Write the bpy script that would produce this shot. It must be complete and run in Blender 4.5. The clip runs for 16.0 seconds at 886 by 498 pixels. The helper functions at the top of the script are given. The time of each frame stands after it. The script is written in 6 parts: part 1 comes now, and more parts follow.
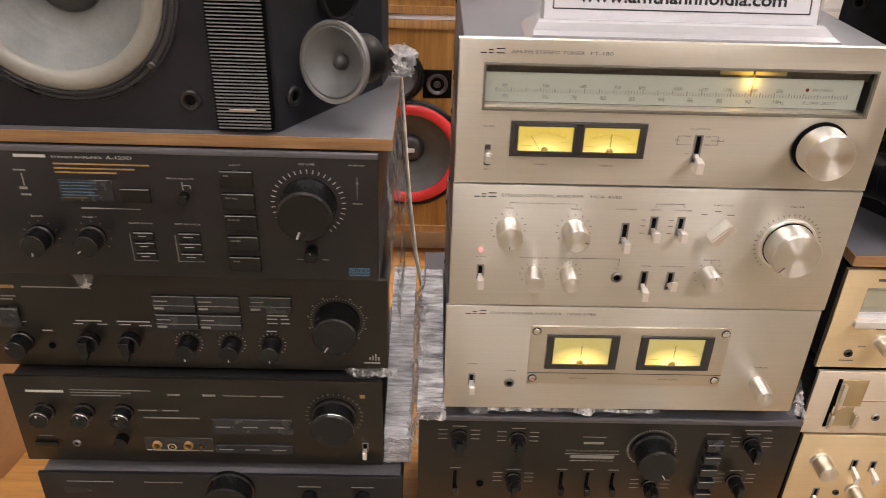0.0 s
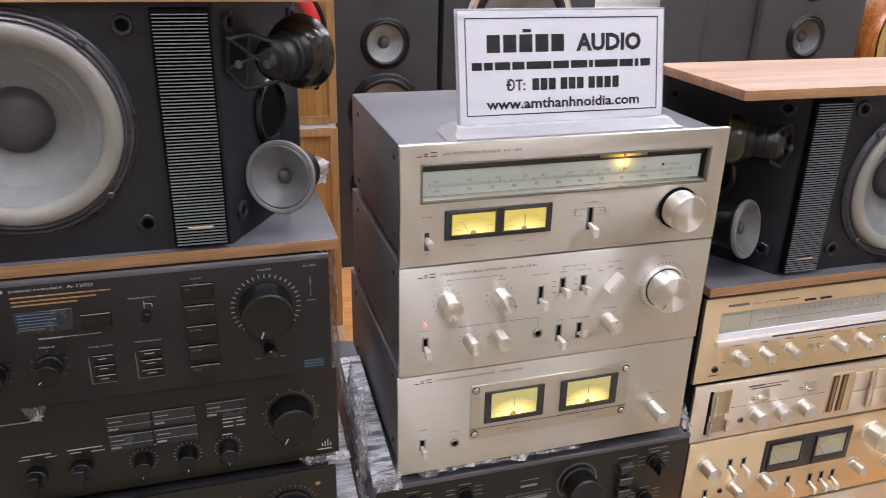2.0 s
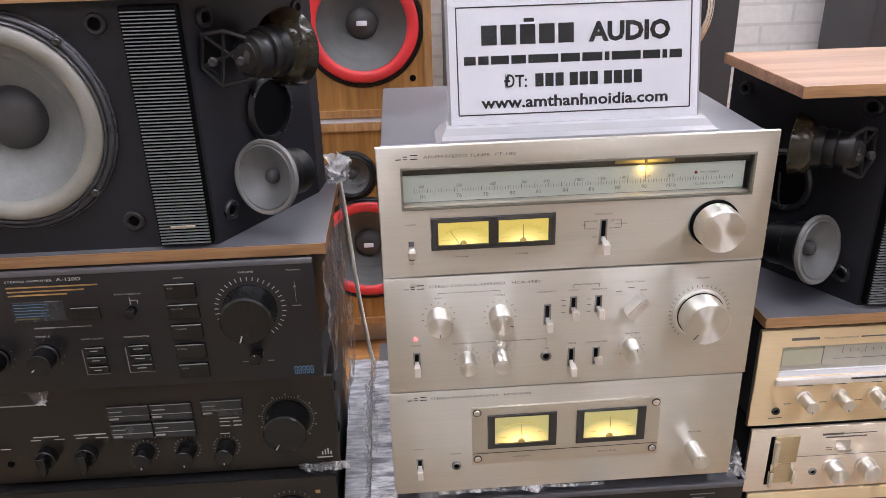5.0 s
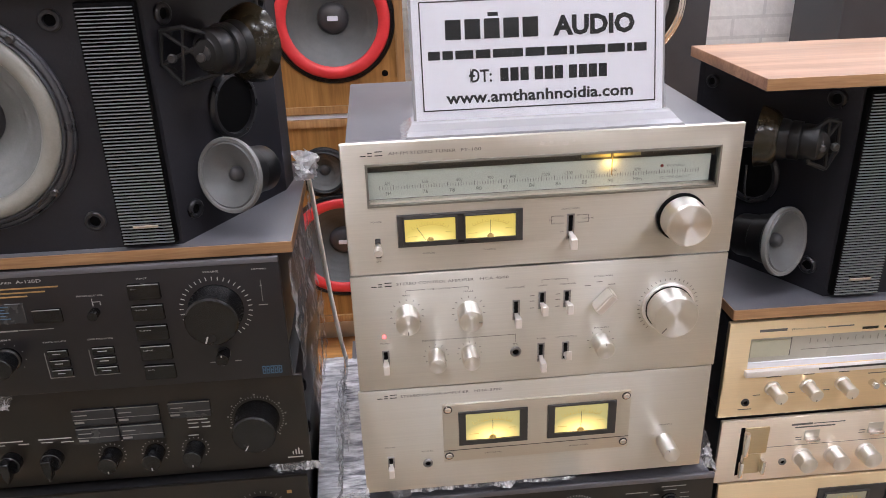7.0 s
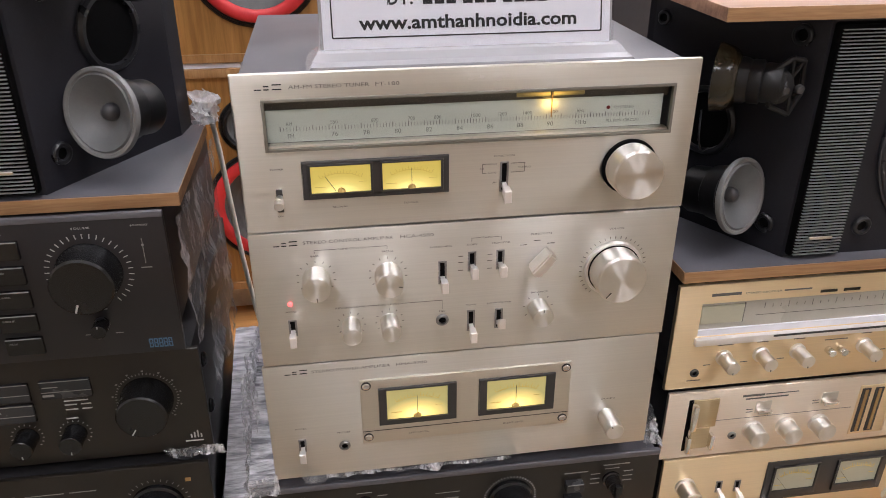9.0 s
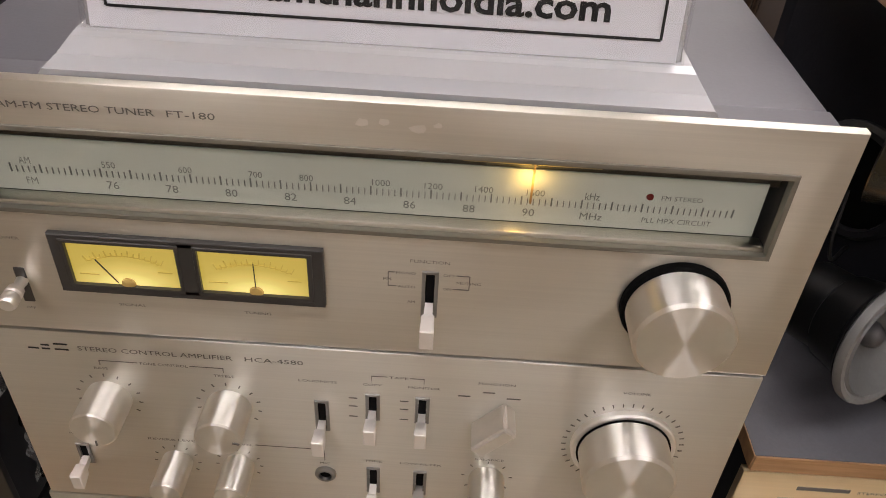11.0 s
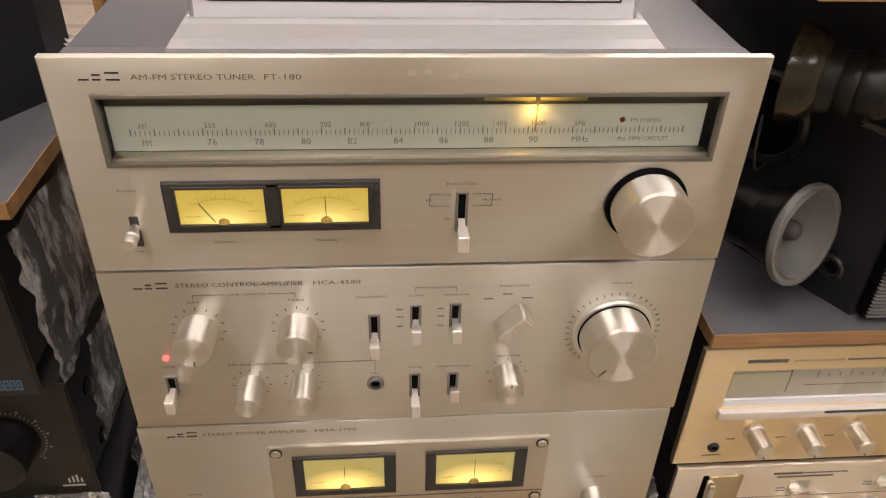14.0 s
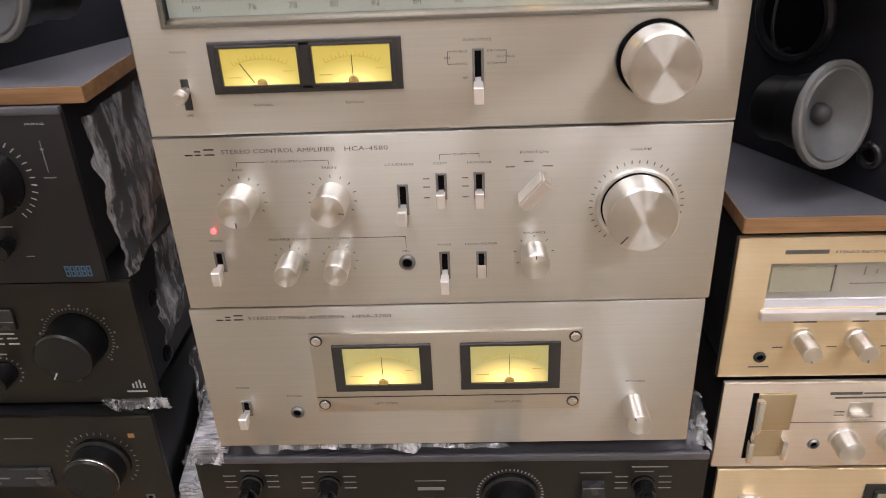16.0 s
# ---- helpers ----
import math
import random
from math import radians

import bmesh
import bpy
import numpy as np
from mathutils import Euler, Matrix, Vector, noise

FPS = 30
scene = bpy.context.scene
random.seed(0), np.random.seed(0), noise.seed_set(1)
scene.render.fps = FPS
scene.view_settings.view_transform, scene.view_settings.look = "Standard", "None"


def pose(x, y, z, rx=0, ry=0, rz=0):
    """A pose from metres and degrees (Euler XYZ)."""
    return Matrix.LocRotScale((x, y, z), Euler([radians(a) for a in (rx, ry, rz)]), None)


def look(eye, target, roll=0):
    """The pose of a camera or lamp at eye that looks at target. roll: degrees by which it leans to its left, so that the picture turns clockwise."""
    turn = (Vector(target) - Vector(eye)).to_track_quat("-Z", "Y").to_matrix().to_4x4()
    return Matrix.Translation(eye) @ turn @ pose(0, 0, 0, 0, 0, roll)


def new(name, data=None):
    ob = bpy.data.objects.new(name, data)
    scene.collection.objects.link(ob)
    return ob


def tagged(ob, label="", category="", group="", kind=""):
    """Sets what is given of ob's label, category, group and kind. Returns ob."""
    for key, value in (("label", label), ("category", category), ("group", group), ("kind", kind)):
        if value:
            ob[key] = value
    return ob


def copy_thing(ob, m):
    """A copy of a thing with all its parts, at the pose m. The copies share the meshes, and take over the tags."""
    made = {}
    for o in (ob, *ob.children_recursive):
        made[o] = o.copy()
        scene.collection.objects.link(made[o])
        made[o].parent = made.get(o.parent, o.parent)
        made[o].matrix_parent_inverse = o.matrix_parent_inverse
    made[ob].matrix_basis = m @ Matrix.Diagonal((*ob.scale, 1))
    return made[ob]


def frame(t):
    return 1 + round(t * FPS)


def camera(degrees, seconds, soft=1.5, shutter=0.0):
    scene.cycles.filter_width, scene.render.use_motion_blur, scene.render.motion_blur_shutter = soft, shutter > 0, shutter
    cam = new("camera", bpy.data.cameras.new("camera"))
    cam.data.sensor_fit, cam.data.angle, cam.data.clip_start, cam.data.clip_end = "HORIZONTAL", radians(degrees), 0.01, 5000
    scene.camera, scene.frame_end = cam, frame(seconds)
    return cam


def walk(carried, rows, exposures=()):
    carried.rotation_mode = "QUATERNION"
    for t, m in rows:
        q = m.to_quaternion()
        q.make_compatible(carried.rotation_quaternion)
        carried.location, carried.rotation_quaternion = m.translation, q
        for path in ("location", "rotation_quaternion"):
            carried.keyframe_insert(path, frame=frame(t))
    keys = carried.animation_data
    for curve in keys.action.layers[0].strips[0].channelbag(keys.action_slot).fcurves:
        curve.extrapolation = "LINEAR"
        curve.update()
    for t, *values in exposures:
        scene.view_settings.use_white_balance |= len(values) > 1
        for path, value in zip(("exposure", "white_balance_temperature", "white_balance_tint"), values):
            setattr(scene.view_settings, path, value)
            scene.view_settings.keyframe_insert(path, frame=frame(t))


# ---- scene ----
cam = camera(59.59, 16.0, soft=0.85, shutter=0.25)
K = 0.9  # plan units to metres: the numbers of the plan below are multiplied by this
PATH = [  # seconds, eye, target, roll
    (0, (-0.2209, -0.6607, 1.0239), (-0.1753, 1.0693, 0.0214), 2.05),
    (0.5, (-0.3534, -0.7089, 1.0312), (-0.1397, 1.0556, 0.1141), 2.34),
    (1, (-0.3978, -0.7363, 1.0488), (-0.0625, 1.0506, 0.2155), 1.43),
    (1.5, (-0.3994, -0.7287, 1.0561), (0.0240, 1.0622, 0.2731), 1.61),
    (2, (-0.3766, -0.7411, 1.0579), (0.1688, 1.0209, 0.2845), 1.49),
    (2.5, (-0.2986, -0.7410, 1.0598), (0.2494, 1.0160, 0.2769), -0.04),
    (3, (-0.2019, -0.7264, 1.0445), (0.1104, 1.0855, 0.2574), -0.88),
    (3.5, (-0.1752, -0.7285, 1.0449), (-0.0484, 1.1032, 0.2520), -1.57),
    (4, (-0.1719, -0.7236, 1.0554), (-0.0801, 1.1100, 0.2620), -1.50),
    (6.5, (-0.1660, -0.6906, 1.0514), (-0.0587, 1.1293, 0.2289), -2.12),
    (7, (-0.1563, -0.7018, 1.0529), (-0.0144, 1.1181, 0.2356), -1.71),
    (7.5, (-0.1506, -0.7139, 1.0463), (0.0384, 1.1041, 0.2344), -1.13),
    (8, (-0.1452, -0.7112, 1.0407), (0.0885, 1.0943, 0.2127), -0.52),
    (8.5, (-0.1399, -0.6837, 1.0092), (0.1404, 1.1070, 0.1637), -0.09),
    (11, (0.0325, -0.2729, 0.9901), (0.0279, 1.3142, -0.2269), 3.82),
    (11.5, (0.0569, -0.2455, 0.9937), (-0.1259, 1.3122, -0.2473), 1.77),
    (12, (0.0292, -0.1931, 0.9930), (0.0298, 1.3619, -0.2648), 0.84),
    (12.5, (0.0351, -0.2111, 0.9959), (0.1461, 1.3187, -0.2876), 0.93),
    (13, (0.0599, -0.3144, 1.0047), (0.1627, 1.2725, -0.2083), 2.24),
    (13.5, (0.0219, -0.3638, 1.0069), (0.1189, 1.2713, -0.1408), 1.76),
    (14, (-0.0228, -0.3925, 1.0018), (0.1407, 1.2389, -0.1435), 2.30),
    (14.5, (0.0305, -0.5040, 1.0124), (0.1429, 1.1673, -0.0803), 4.17),
    (15, (0.0477, -0.5671, 0.9981), (0.0546, 1.1543, -0.0200), 3.14),
    (15.5, (0.0323, -0.5608, 0.9583), (-0.0263, 1.1898, -0.0073), 0.46),
    (16, (0.0221, -0.4936, 0.8891), (-0.0588, 1.2655, -0.0590), -2.40),
]
# the camera's own drift in brightness and white balance
EXPOSURES = [
    (0.0, 0.15, 6900, 10), (0.5, 0.18, 6500, 10), (1.0, 0.2, 6090, 10), (1.5, 0.2, 5940, 10), (2.5, 0.2, 5890, 10),
    (4.0, 0.15, 5890, 10), (6.5, 0.15, 5940, 10), (8.0, 0.12, 6020, 10), (8.5, 0.06, 6070, 10), (11.0, -0.36, 6740, 10),
    (12.0, -0.36, 6890, 10), (13.0, -0.36, 6990, 10), (14.0, -0.18, 7290, 10), (14.5, -0.08, 7240, 10), (15.0, 0.03, 6690, 10), (16.0, 0.06, 6260, 10),
]
walk(cam, [(t, look(eye, target, roll)) for t, eye, target, roll in PATH], EXPOSURES)

# ---- world and light ----
world = bpy.data.worlds.new("world")
world.use_nodes = True
world.node_tree.nodes["Background"].inputs[0].default_value = (0.9, 0.95, 1.0, 1)
world.node_tree.nodes["Background"].inputs[1].default_value = 0.05
scene.world = world
LAMP_POWER = 22.5
scene.view_settings.exposure = 0.0


# ---- materials ----
def material(name):
    m = bpy.data.materials.new(name)
    m.use_nodes = True
    nt = m.node_tree
    return m, nt, nt.nodes["Principled BSDF"]


def node(nt, kind, **values):
    n = nt.nodes.new(kind)
    for key, value in values.items():
        n.inputs[key.replace("_", " ")].default_value = value
    return n


def coords(nt, scale=(1, 1, 1), kind="Object"):
    tc = nt.nodes.new("ShaderNodeTexCoord")
    mp = nt.nodes.new("ShaderNodeMapping")
    mp.inputs["Scale"].default_value = scale
    nt.links.new(tc.outputs[kind], mp.inputs["Vector"])
    return mp.outputs["Vector"]


def noise_tex(nt, vector, scale, detail=4, rough=0.6):
    n = nt.nodes.new("ShaderNodeTexNoise")
    n.inputs["Scale"].default_value, n.inputs["Detail"].default_value, n.inputs["Roughness"].default_value = scale, detail, rough
    nt.links.new(vector, n.inputs["Vector"])
    return n.outputs["Fac"]


def ramp(nt, fac, low, high, a=0.3, b=0.7):
    r = nt.nodes.new("ShaderNodeValToRGB")
    r.color_ramp.elements[0].position, r.color_ramp.elements[0].color = a, (*low, 1)
    r.color_ramp.elements[1].position, r.color_ramp.elements[1].color = b, (*high, 1)
    nt.links.new(fac, r.inputs["Fac"])
    return r.outputs["Color"]


def span(nt, fac, low, high):
    r = nt.nodes.new("ShaderNodeMapRange")
    r.inputs["To Min"].default_value, r.inputs["To Max"].default_value = low, high
    nt.links.new(fac, r.inputs["Value"])
    return r.outputs["Result"]


def blend(nt, a, b, fac=0.5, how="MULTIPLY"):
    x = nt.nodes.new("ShaderNodeMix")
    x.data_type, x.blend_type = "RGBA", how
    x.inputs["Factor"].default_value = fac
    nt.links.new(a, x.inputs["A"])
    nt.links.new(b, x.inputs["B"])
    return x.outputs["Result"]


def bump(nt, p, height, strength=0.2, distance=0.001):
    b = nt.nodes.new("ShaderNodeBump")
    b.inputs["Strength"].default_value, b.inputs["Distance"].default_value = strength, distance
    nt.links.new(height, b.inputs["Height"])
    nt.links.new(b.outputs["Normal"], p.inputs["Normal"])


def plain(name, colour, rough=0.5, metal=0.0, vary=0.12, scale=14, grain=600, strength=0.12, spec=0.5, rvary=0.12):
    """Colour and gloss that vary at two scales, with fine relief."""
    m, nt, p = material(name)
    v = coords(nt)
    big, small = noise_tex(nt, v, scale), noise_tex(nt, v, grain, 2)
    low = tuple(c * (1 - vary) for c in colour)
    high = tuple(min(1, c * (1 + vary)) for c in colour)
    a = ramp(nt, big, low, high)
    b = ramp(nt, small, (1 - vary,) * 3, (1, 1, 1))
    nt.links.new(blend(nt, a, b, 0.6), p.inputs["Base Color"])
    nt.links.new(span(nt, big, max(0, rough - rvary), min(1, rough + rvary)), p.inputs["Roughness"])
    p.inputs["Metallic"].default_value = metal
    p.inputs["Specular IOR Level"].default_value = spec
    if strength:
        bump(nt, p, small, strength, 0.0004)
    return m


def brushed(name, colour, rough=0.42, aniso=0.85, grain=1.0):
    """Aluminium brushed along x, with faint streaks and handling marks."""
    m, nt, p = material(name)
    streak = noise_tex(nt, coords(nt, (6, 900, 900)), 1.0, 3)
    soft = noise_tex(nt, coords(nt), 9, 3)
    a = ramp(nt, streak, tuple(c * 0.95 for c in colour), colour, 0.35, 0.65)
    b = ramp(nt, soft, (0.93, 0.93, 0.93), (1, 1, 1))
    nt.links.new(blend(nt, a, b, 0.7), p.inputs["Base Color"])
    nt.links.new(span(nt, soft, rough - 0.05, rough + 0.07), p.inputs["Roughness"])
    p.inputs["Metallic"].default_value = 1.0
    p.inputs["Anisotropic"].default_value = aniso
    t = nt.nodes.new("ShaderNodeTangent")
    t.direction_type, t.uv_map = "UV_MAP", "uv"
    p.inputs["Anisotropic Rotation"].default_value = 0.25
    nt.links.new(t.outputs["Tangent"], p.inputs["Tangent"])
    bump(nt, p, streak, 0.035 * grain, 0.0003)
    return m


def turned(name, colour, rough=0.42, aniso=0.92):
    """Metal turned on a lathe round the knob's own axis."""
    m, nt, p = material(name)
    v = coords(nt)
    soft = noise_tex(nt, v, 60, 3)
    nt.links.new(ramp(nt, soft, tuple(c * 0.93 for c in colour), colour), p.inputs["Base Color"])
    nt.links.new(span(nt, soft, rough - 0.04, rough + 0.06), p.inputs["Roughness"])
    p.inputs["Metallic"].default_value = 1.0
    p.inputs["Anisotropic"].default_value = aniso
    t = nt.nodes.new("ShaderNodeTangent")
    t.direction_type, t.axis = "RADIAL", "Y"
    p.inputs["Anisotropic Rotation"].default_value = 0.25
    nt.links.new(t.outputs["Tangent"], p.inputs["Tangent"])
    return m


def wood(name, dark, light, rough=0.45, along="X", scale=1.0):
    m, nt, p = material(name)
    stretch = {"X": (2.5, 40, 40), "Y": (40, 2.5, 40), "Z": (40, 40, 2.5)}[along]
    v = coords(nt, tuple(c * scale for c in stretch))
    fine = coords(nt, tuple(c * scale * 6 for c in stretch))
    a = noise_tex(nt, v, 1.0, 6, 0.65)
    b = noise_tex(nt, fine, 1.0, 3, 0.6)
    c1 = ramp(nt, a, dark, light, 0.32, 0.68)
    c2 = ramp(nt, b, (0.6, 0.55, 0.5), (1, 1, 1), 0.35, 0.6)
    nt.links.new(blend(nt, c1, c2, 0.55), p.inputs["Base Color"])
    nt.links.new(span(nt, b, rough - 0.08, rough + 0.12), p.inputs["Roughness"])
    bump(nt, p, b, 0.15, 0.0005)
    return m


def glow(name, colour, strength):
    m, nt, p = material(name)
    p.inputs["Base Color"].default_value = (*colour, 1)
    p.inputs["Emission Color"].default_value = (*colour, 1)
    p.inputs["Emission Strength"].default_value = strength
    return m


def painted_bulb_glow(name, edge, hot, strength, centre=(0.5, 0.0, 0.0), reach=0.75):
    """A face whose pool of light, fading from a bulb at one edge, is painted as emission."""
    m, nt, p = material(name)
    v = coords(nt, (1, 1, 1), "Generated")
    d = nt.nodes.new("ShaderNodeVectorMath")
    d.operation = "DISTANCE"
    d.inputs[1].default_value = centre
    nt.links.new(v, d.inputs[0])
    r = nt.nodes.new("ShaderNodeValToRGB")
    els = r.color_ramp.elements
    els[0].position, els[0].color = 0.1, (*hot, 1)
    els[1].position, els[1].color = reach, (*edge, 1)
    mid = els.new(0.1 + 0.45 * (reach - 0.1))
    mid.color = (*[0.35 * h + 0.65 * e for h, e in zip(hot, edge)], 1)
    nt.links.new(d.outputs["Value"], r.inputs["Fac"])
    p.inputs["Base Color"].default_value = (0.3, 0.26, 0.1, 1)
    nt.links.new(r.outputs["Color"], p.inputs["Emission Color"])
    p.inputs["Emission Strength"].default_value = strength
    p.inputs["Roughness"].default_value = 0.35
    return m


def film(name, low=0.05, high=0.95, rough=0.12):
    """Clear cling film: mostly see-through, with bright creases."""
    m, nt, p = material(name)
    v = coords(nt)
    n = noise_tex(nt, coords(nt, (1, 1, 0.3)), 60, 5, 0.7)
    p.inputs["Base Color"].default_value = (0.97, 0.98, 1.0, 1)
    p.inputs["Roughness"].default_value = rough
    p.inputs["Specular IOR Level"].default_value = 0.9
    r = nt.nodes.new("ShaderNodeMapRange")
    r.inputs["From Min"].default_value, r.inputs["From Max"].default_value = 0.46, 0.64
    r.inputs["To Min"].default_value, r.inputs["To Max"].default_value = low, high
    nt.links.new(n, r.inputs["Value"])
    nt.links.new(r.outputs["Result"], p.inputs["Alpha"])
    bump(nt, p, n, 0.8, 0.004)
    return m


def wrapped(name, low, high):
    """Film drawn tight over a parcel, in fine creases that run across it, their shine painted as pale streaks."""
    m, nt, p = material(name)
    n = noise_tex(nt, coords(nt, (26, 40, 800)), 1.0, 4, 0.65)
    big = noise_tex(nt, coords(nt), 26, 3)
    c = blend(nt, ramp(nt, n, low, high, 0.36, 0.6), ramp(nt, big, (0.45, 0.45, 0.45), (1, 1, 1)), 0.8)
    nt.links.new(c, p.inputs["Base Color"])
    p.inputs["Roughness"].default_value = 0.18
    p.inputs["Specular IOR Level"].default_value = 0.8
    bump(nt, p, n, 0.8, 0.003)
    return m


def brick_paint(name):
    """White painted brickwork, far off behind the loudspeakers."""
    m, nt, p = material(name)
    tc = coords(nt, (1, 1, 1))
    sw = nt.nodes.new("ShaderNodeSeparateXYZ")
    cb = nt.nodes.new("ShaderNodeCombineXYZ")
    nt.links.new(tc, sw.inputs[0])
    nt.links.new(sw.outputs["X"], cb.inputs["X"])
    nt.links.new(sw.outputs["Z"], cb.inputs["Y"])
    b = nt.nodes.new("ShaderNodeTexBrick")
    b.inputs["Scale"].default_value = 1.0
    b.inputs["Brick Width"].default_value, b.inputs["Row Height"].default_value, b.inputs["Mortar Size"].default_value = 0.22, 0.07, 0.006
    b.inputs["Color1"].default_value, b.inputs["Color2"].default_value, b.inputs["Mortar"].default_value = (0.84, 0.83, 0.8, 1), (0.78, 0.77, 0.75, 1), (0.68, 0.67, 0.65, 1)
    nt.links.new(cb.outputs[0], b.inputs["Vector"])
    n = noise_tex(nt, tc, 40, 5)
    nt.links.new(blend(nt, b.outputs["Color"], ramp(nt, n, (0.85, 0.85, 0.85), (1, 1, 1)), 0.7), p.inputs["Base Color"])
    p.inputs["Roughness"].default_value = 0.7
    bump(nt, p, n, 0.4, 0.006)
    return m


ALU = brushed("brushed_aluminium", (0.75, 0.738, 0.685), 0.36, 0.94)
# same aluminium as ALU; the tuner's golden reflections are put into its colour
ALU_TONED = brushed("reflection_toned_aluminium", (0.655, 0.625, 0.555), 0.36, 0.94)
GOLD = brushed("champagne_aluminium", (0.90, 0.735, 0.48), 0.44)
PALE = brushed("pale_champagne_aluminium", (0.91, 0.815, 0.69), 0.44)
OLD_GOLD = brushed("old_gold_aluminium", (0.60, 0.50, 0.32), 0.4)
PLATE = brushed("polished_plate", (0.70, 0.665, 0.59), 0.3, 0.8)
TURNED = turned("turned_aluminium", (0.86, 0.84, 0.79), 0.42, 0.97)
TURNED_GOLD = turned("turned_champagne", (0.88, 0.83, 0.74), 0.4, 0.96)
CHROME = plain("chromed_metal", (0.82, 0.8, 0.77), 0.16, 1.0, 0.04, 20, 300, 0.0)
DULL_METAL = plain("dull_bolt_metal", (0.3, 0.3, 0.3), 0.35, 1.0, 0.05, 40, 300, 0.0)
SOCKET = plain("dark_grey_socket", (0.016, 0.016, 0.018), 0.3, 0.0, 0.1, 30, 400, 0.05)
LEVER = plain("pale_metal_lever", (0.92, 0.89, 0.87), 0.42, 0.75, 0.03, 40, 300, 0.0)
SATIN = plain("satin_metal", (0.9, 0.88, 0.86), 0.38, 1.0, 0.04, 40, 300, 0.0)
DARK_STRIP = plain("dark_brown_strip", (0.085, 0.078, 0.062), 0.4, 0.0, 0.1, 12, 300, 0.0)
STRIP = plain("dull_metal_strip", (0.22, 0.21, 0.18), 0.4, 0.6, 0.08, 12, 300, 0.0)
BLACK_PANEL = plain("black_anodised_panel", (0.0115, 0.0105, 0.0122), 0.32, 0.0, 0.15, 9, 900, 0.06, 0.5)
BROWN_PANEL = plain("brown_black_panel", (0.0150, 0.0124, 0.0092), 0.34, 0.0, 0.15, 9, 900, 0.06, 0.5)
SHEET_GREY = plain("dark_grey_sheet_metal", (0.105, 0.103, 0.115), 0.42, 0.0, 0.12, 8, 500, 0.12)
SHEET_DARK = plain("charcoal_sheet_metal", (0.02, 0.02, 0.022), 0.4, 0.0, 0.15, 8, 700, 0.15, 0.35)
BLACK_KNOB = plain("black_plastic_knob", (0.0065, 0.0065, 0.007), 0.24, 0.0, 0.15, 30, 900, 0.05, 0.5)
BLACK = plain("matt_black", (0.003, 0.003, 0.0033), 0.7, 0.0, 0.2, 20, 600, 0.1, 0.06)
BEZEL = plain("dark_grey_bezel", (0.035, 0.033, 0.032), 0.35, 0.0, 0.1, 30, 700, 0.05)
BAFFLE = plain("black_vinyl_baffle", (0.017, 0.017, 0.022), 0.45, 0.0, 0.2, 7, 400, 0.3, 0.3)
RIB = plain("grey_plastic_rib", (0.23, 0.23, 0.24), 0.35, 0.0, 0.1, 20, 400, 0.05)
CONE = plain("grey_paper_cone", (0.205, 0.212, 0.212), 0.5, 0.0, 0.18, 22, 500, 0.35)
SURROUND = plain("grey_rubber_surround", (0.27, 0.26, 0.232), 0.36, 0.0, 0.15, 18, 500, 0.15)
DUST = plain("dark_dust_cap", (0.055, 0.053, 0.056), 0.42, 0.0, 0.2, 25, 500, 0.15)
RUBBER = plain("black_rubber", (0.0065, 0.0065, 0.007), 0.4, 0.0, 0.2, 20, 500, 0.1, 0.35)
RED_FOAM = plain("red_rubber_surround", (0.62, 0.035, 0.04), 0.45, 0.0, 0.15, 15, 400, 0.15)
OLIVE = plain("olive_plastic_rim", (0.023, 0.019, 0.010), 0.22, 0.0, 0.2, 12, 400, 0.05)
WALNUT = wood("walnut_veneer", (0.22, 0.115, 0.068), (0.44, 0.26, 0.16), 0.38, "X")
WALNUT_EDGE = wood("walnut_edge", (0.29, 0.155, 0.07), (0.48, 0.28, 0.135), 0.42, "X", 1.6)
OAK = wood("honey_oak_veneer", (0.24, 0.115, 0.028), (0.42, 0.22, 0.065), 0.42, "Z", 0.7)
OAK_EDGE = wood("honey_oak_edge", (0.27, 0.14, 0.05), (0.42, 0.24, 0.1), 0.42, "Z", 0.9)
FLOOR = wood("orange_laminate_floor", (0.42, 0.2, 0.06), (0.6, 0.32, 0.11), 0.3, "X", 0.5)
CARDBOARD = plain("brown_cardboard", (0.50, 0.29, 0.14), 0.75, 0.0, 0.12, 10, 200, 0.2)
TAPE = plain("pale_packing_tape", (0.62, 0.55, 0.45), 0.3, 0.0, 0.1, 12, 200, 0.1)
BOARD_TOP = plain("dark_laminate_top", (0.11, 0.11, 0.124), 0.36, 0.0, 0.15, 10, 600, 0.12)
WHITE = plain("white_paper", (0.77, 0.775, 0.84), 0.5, 0.0, 0.02, 6, 200, 0.02)
PRINT = plain("black_print", (0.012, 0.012, 0.013), 0.5, 0.0, 0.05, 20, 200, 0.0)
ETCH = plain("dark_grey_print", (0.13, 0.122, 0.11), 0.5, 0.0, 0.05, 20, 200, 0.0)
PALE_PRINT = plain("pale_grey_print", (0.52, 0.52, 0.51), 0.5, 0.0, 0.05, 20, 200, 0.0)
DIM_PRINT = plain("dim_grey_print", (0.25, 0.25, 0.24), 0.5, 0.0, 0.05, 20, 200, 0.0)
OCHRE_PRINT = plain("ochre_print", (0.36, 0.22, 0.08), 0.5, 0.0, 0.05, 20, 200, 0.0)
BLUE_PRINT = plain("blue_print", (0.07, 0.15, 0.25), 0.45, 0.0, 0.1, 20, 200, 0.0)
OLIVE_PRINT = plain("olive_print", (0.13, 0.1, 0.03), 0.5, 0.0, 0.1, 20, 200, 0.0)
SMOKED = plain("smoked_button", (0.03, 0.031, 0.034), 0.25, 0.0, 0.1, 30, 300, 0.0)
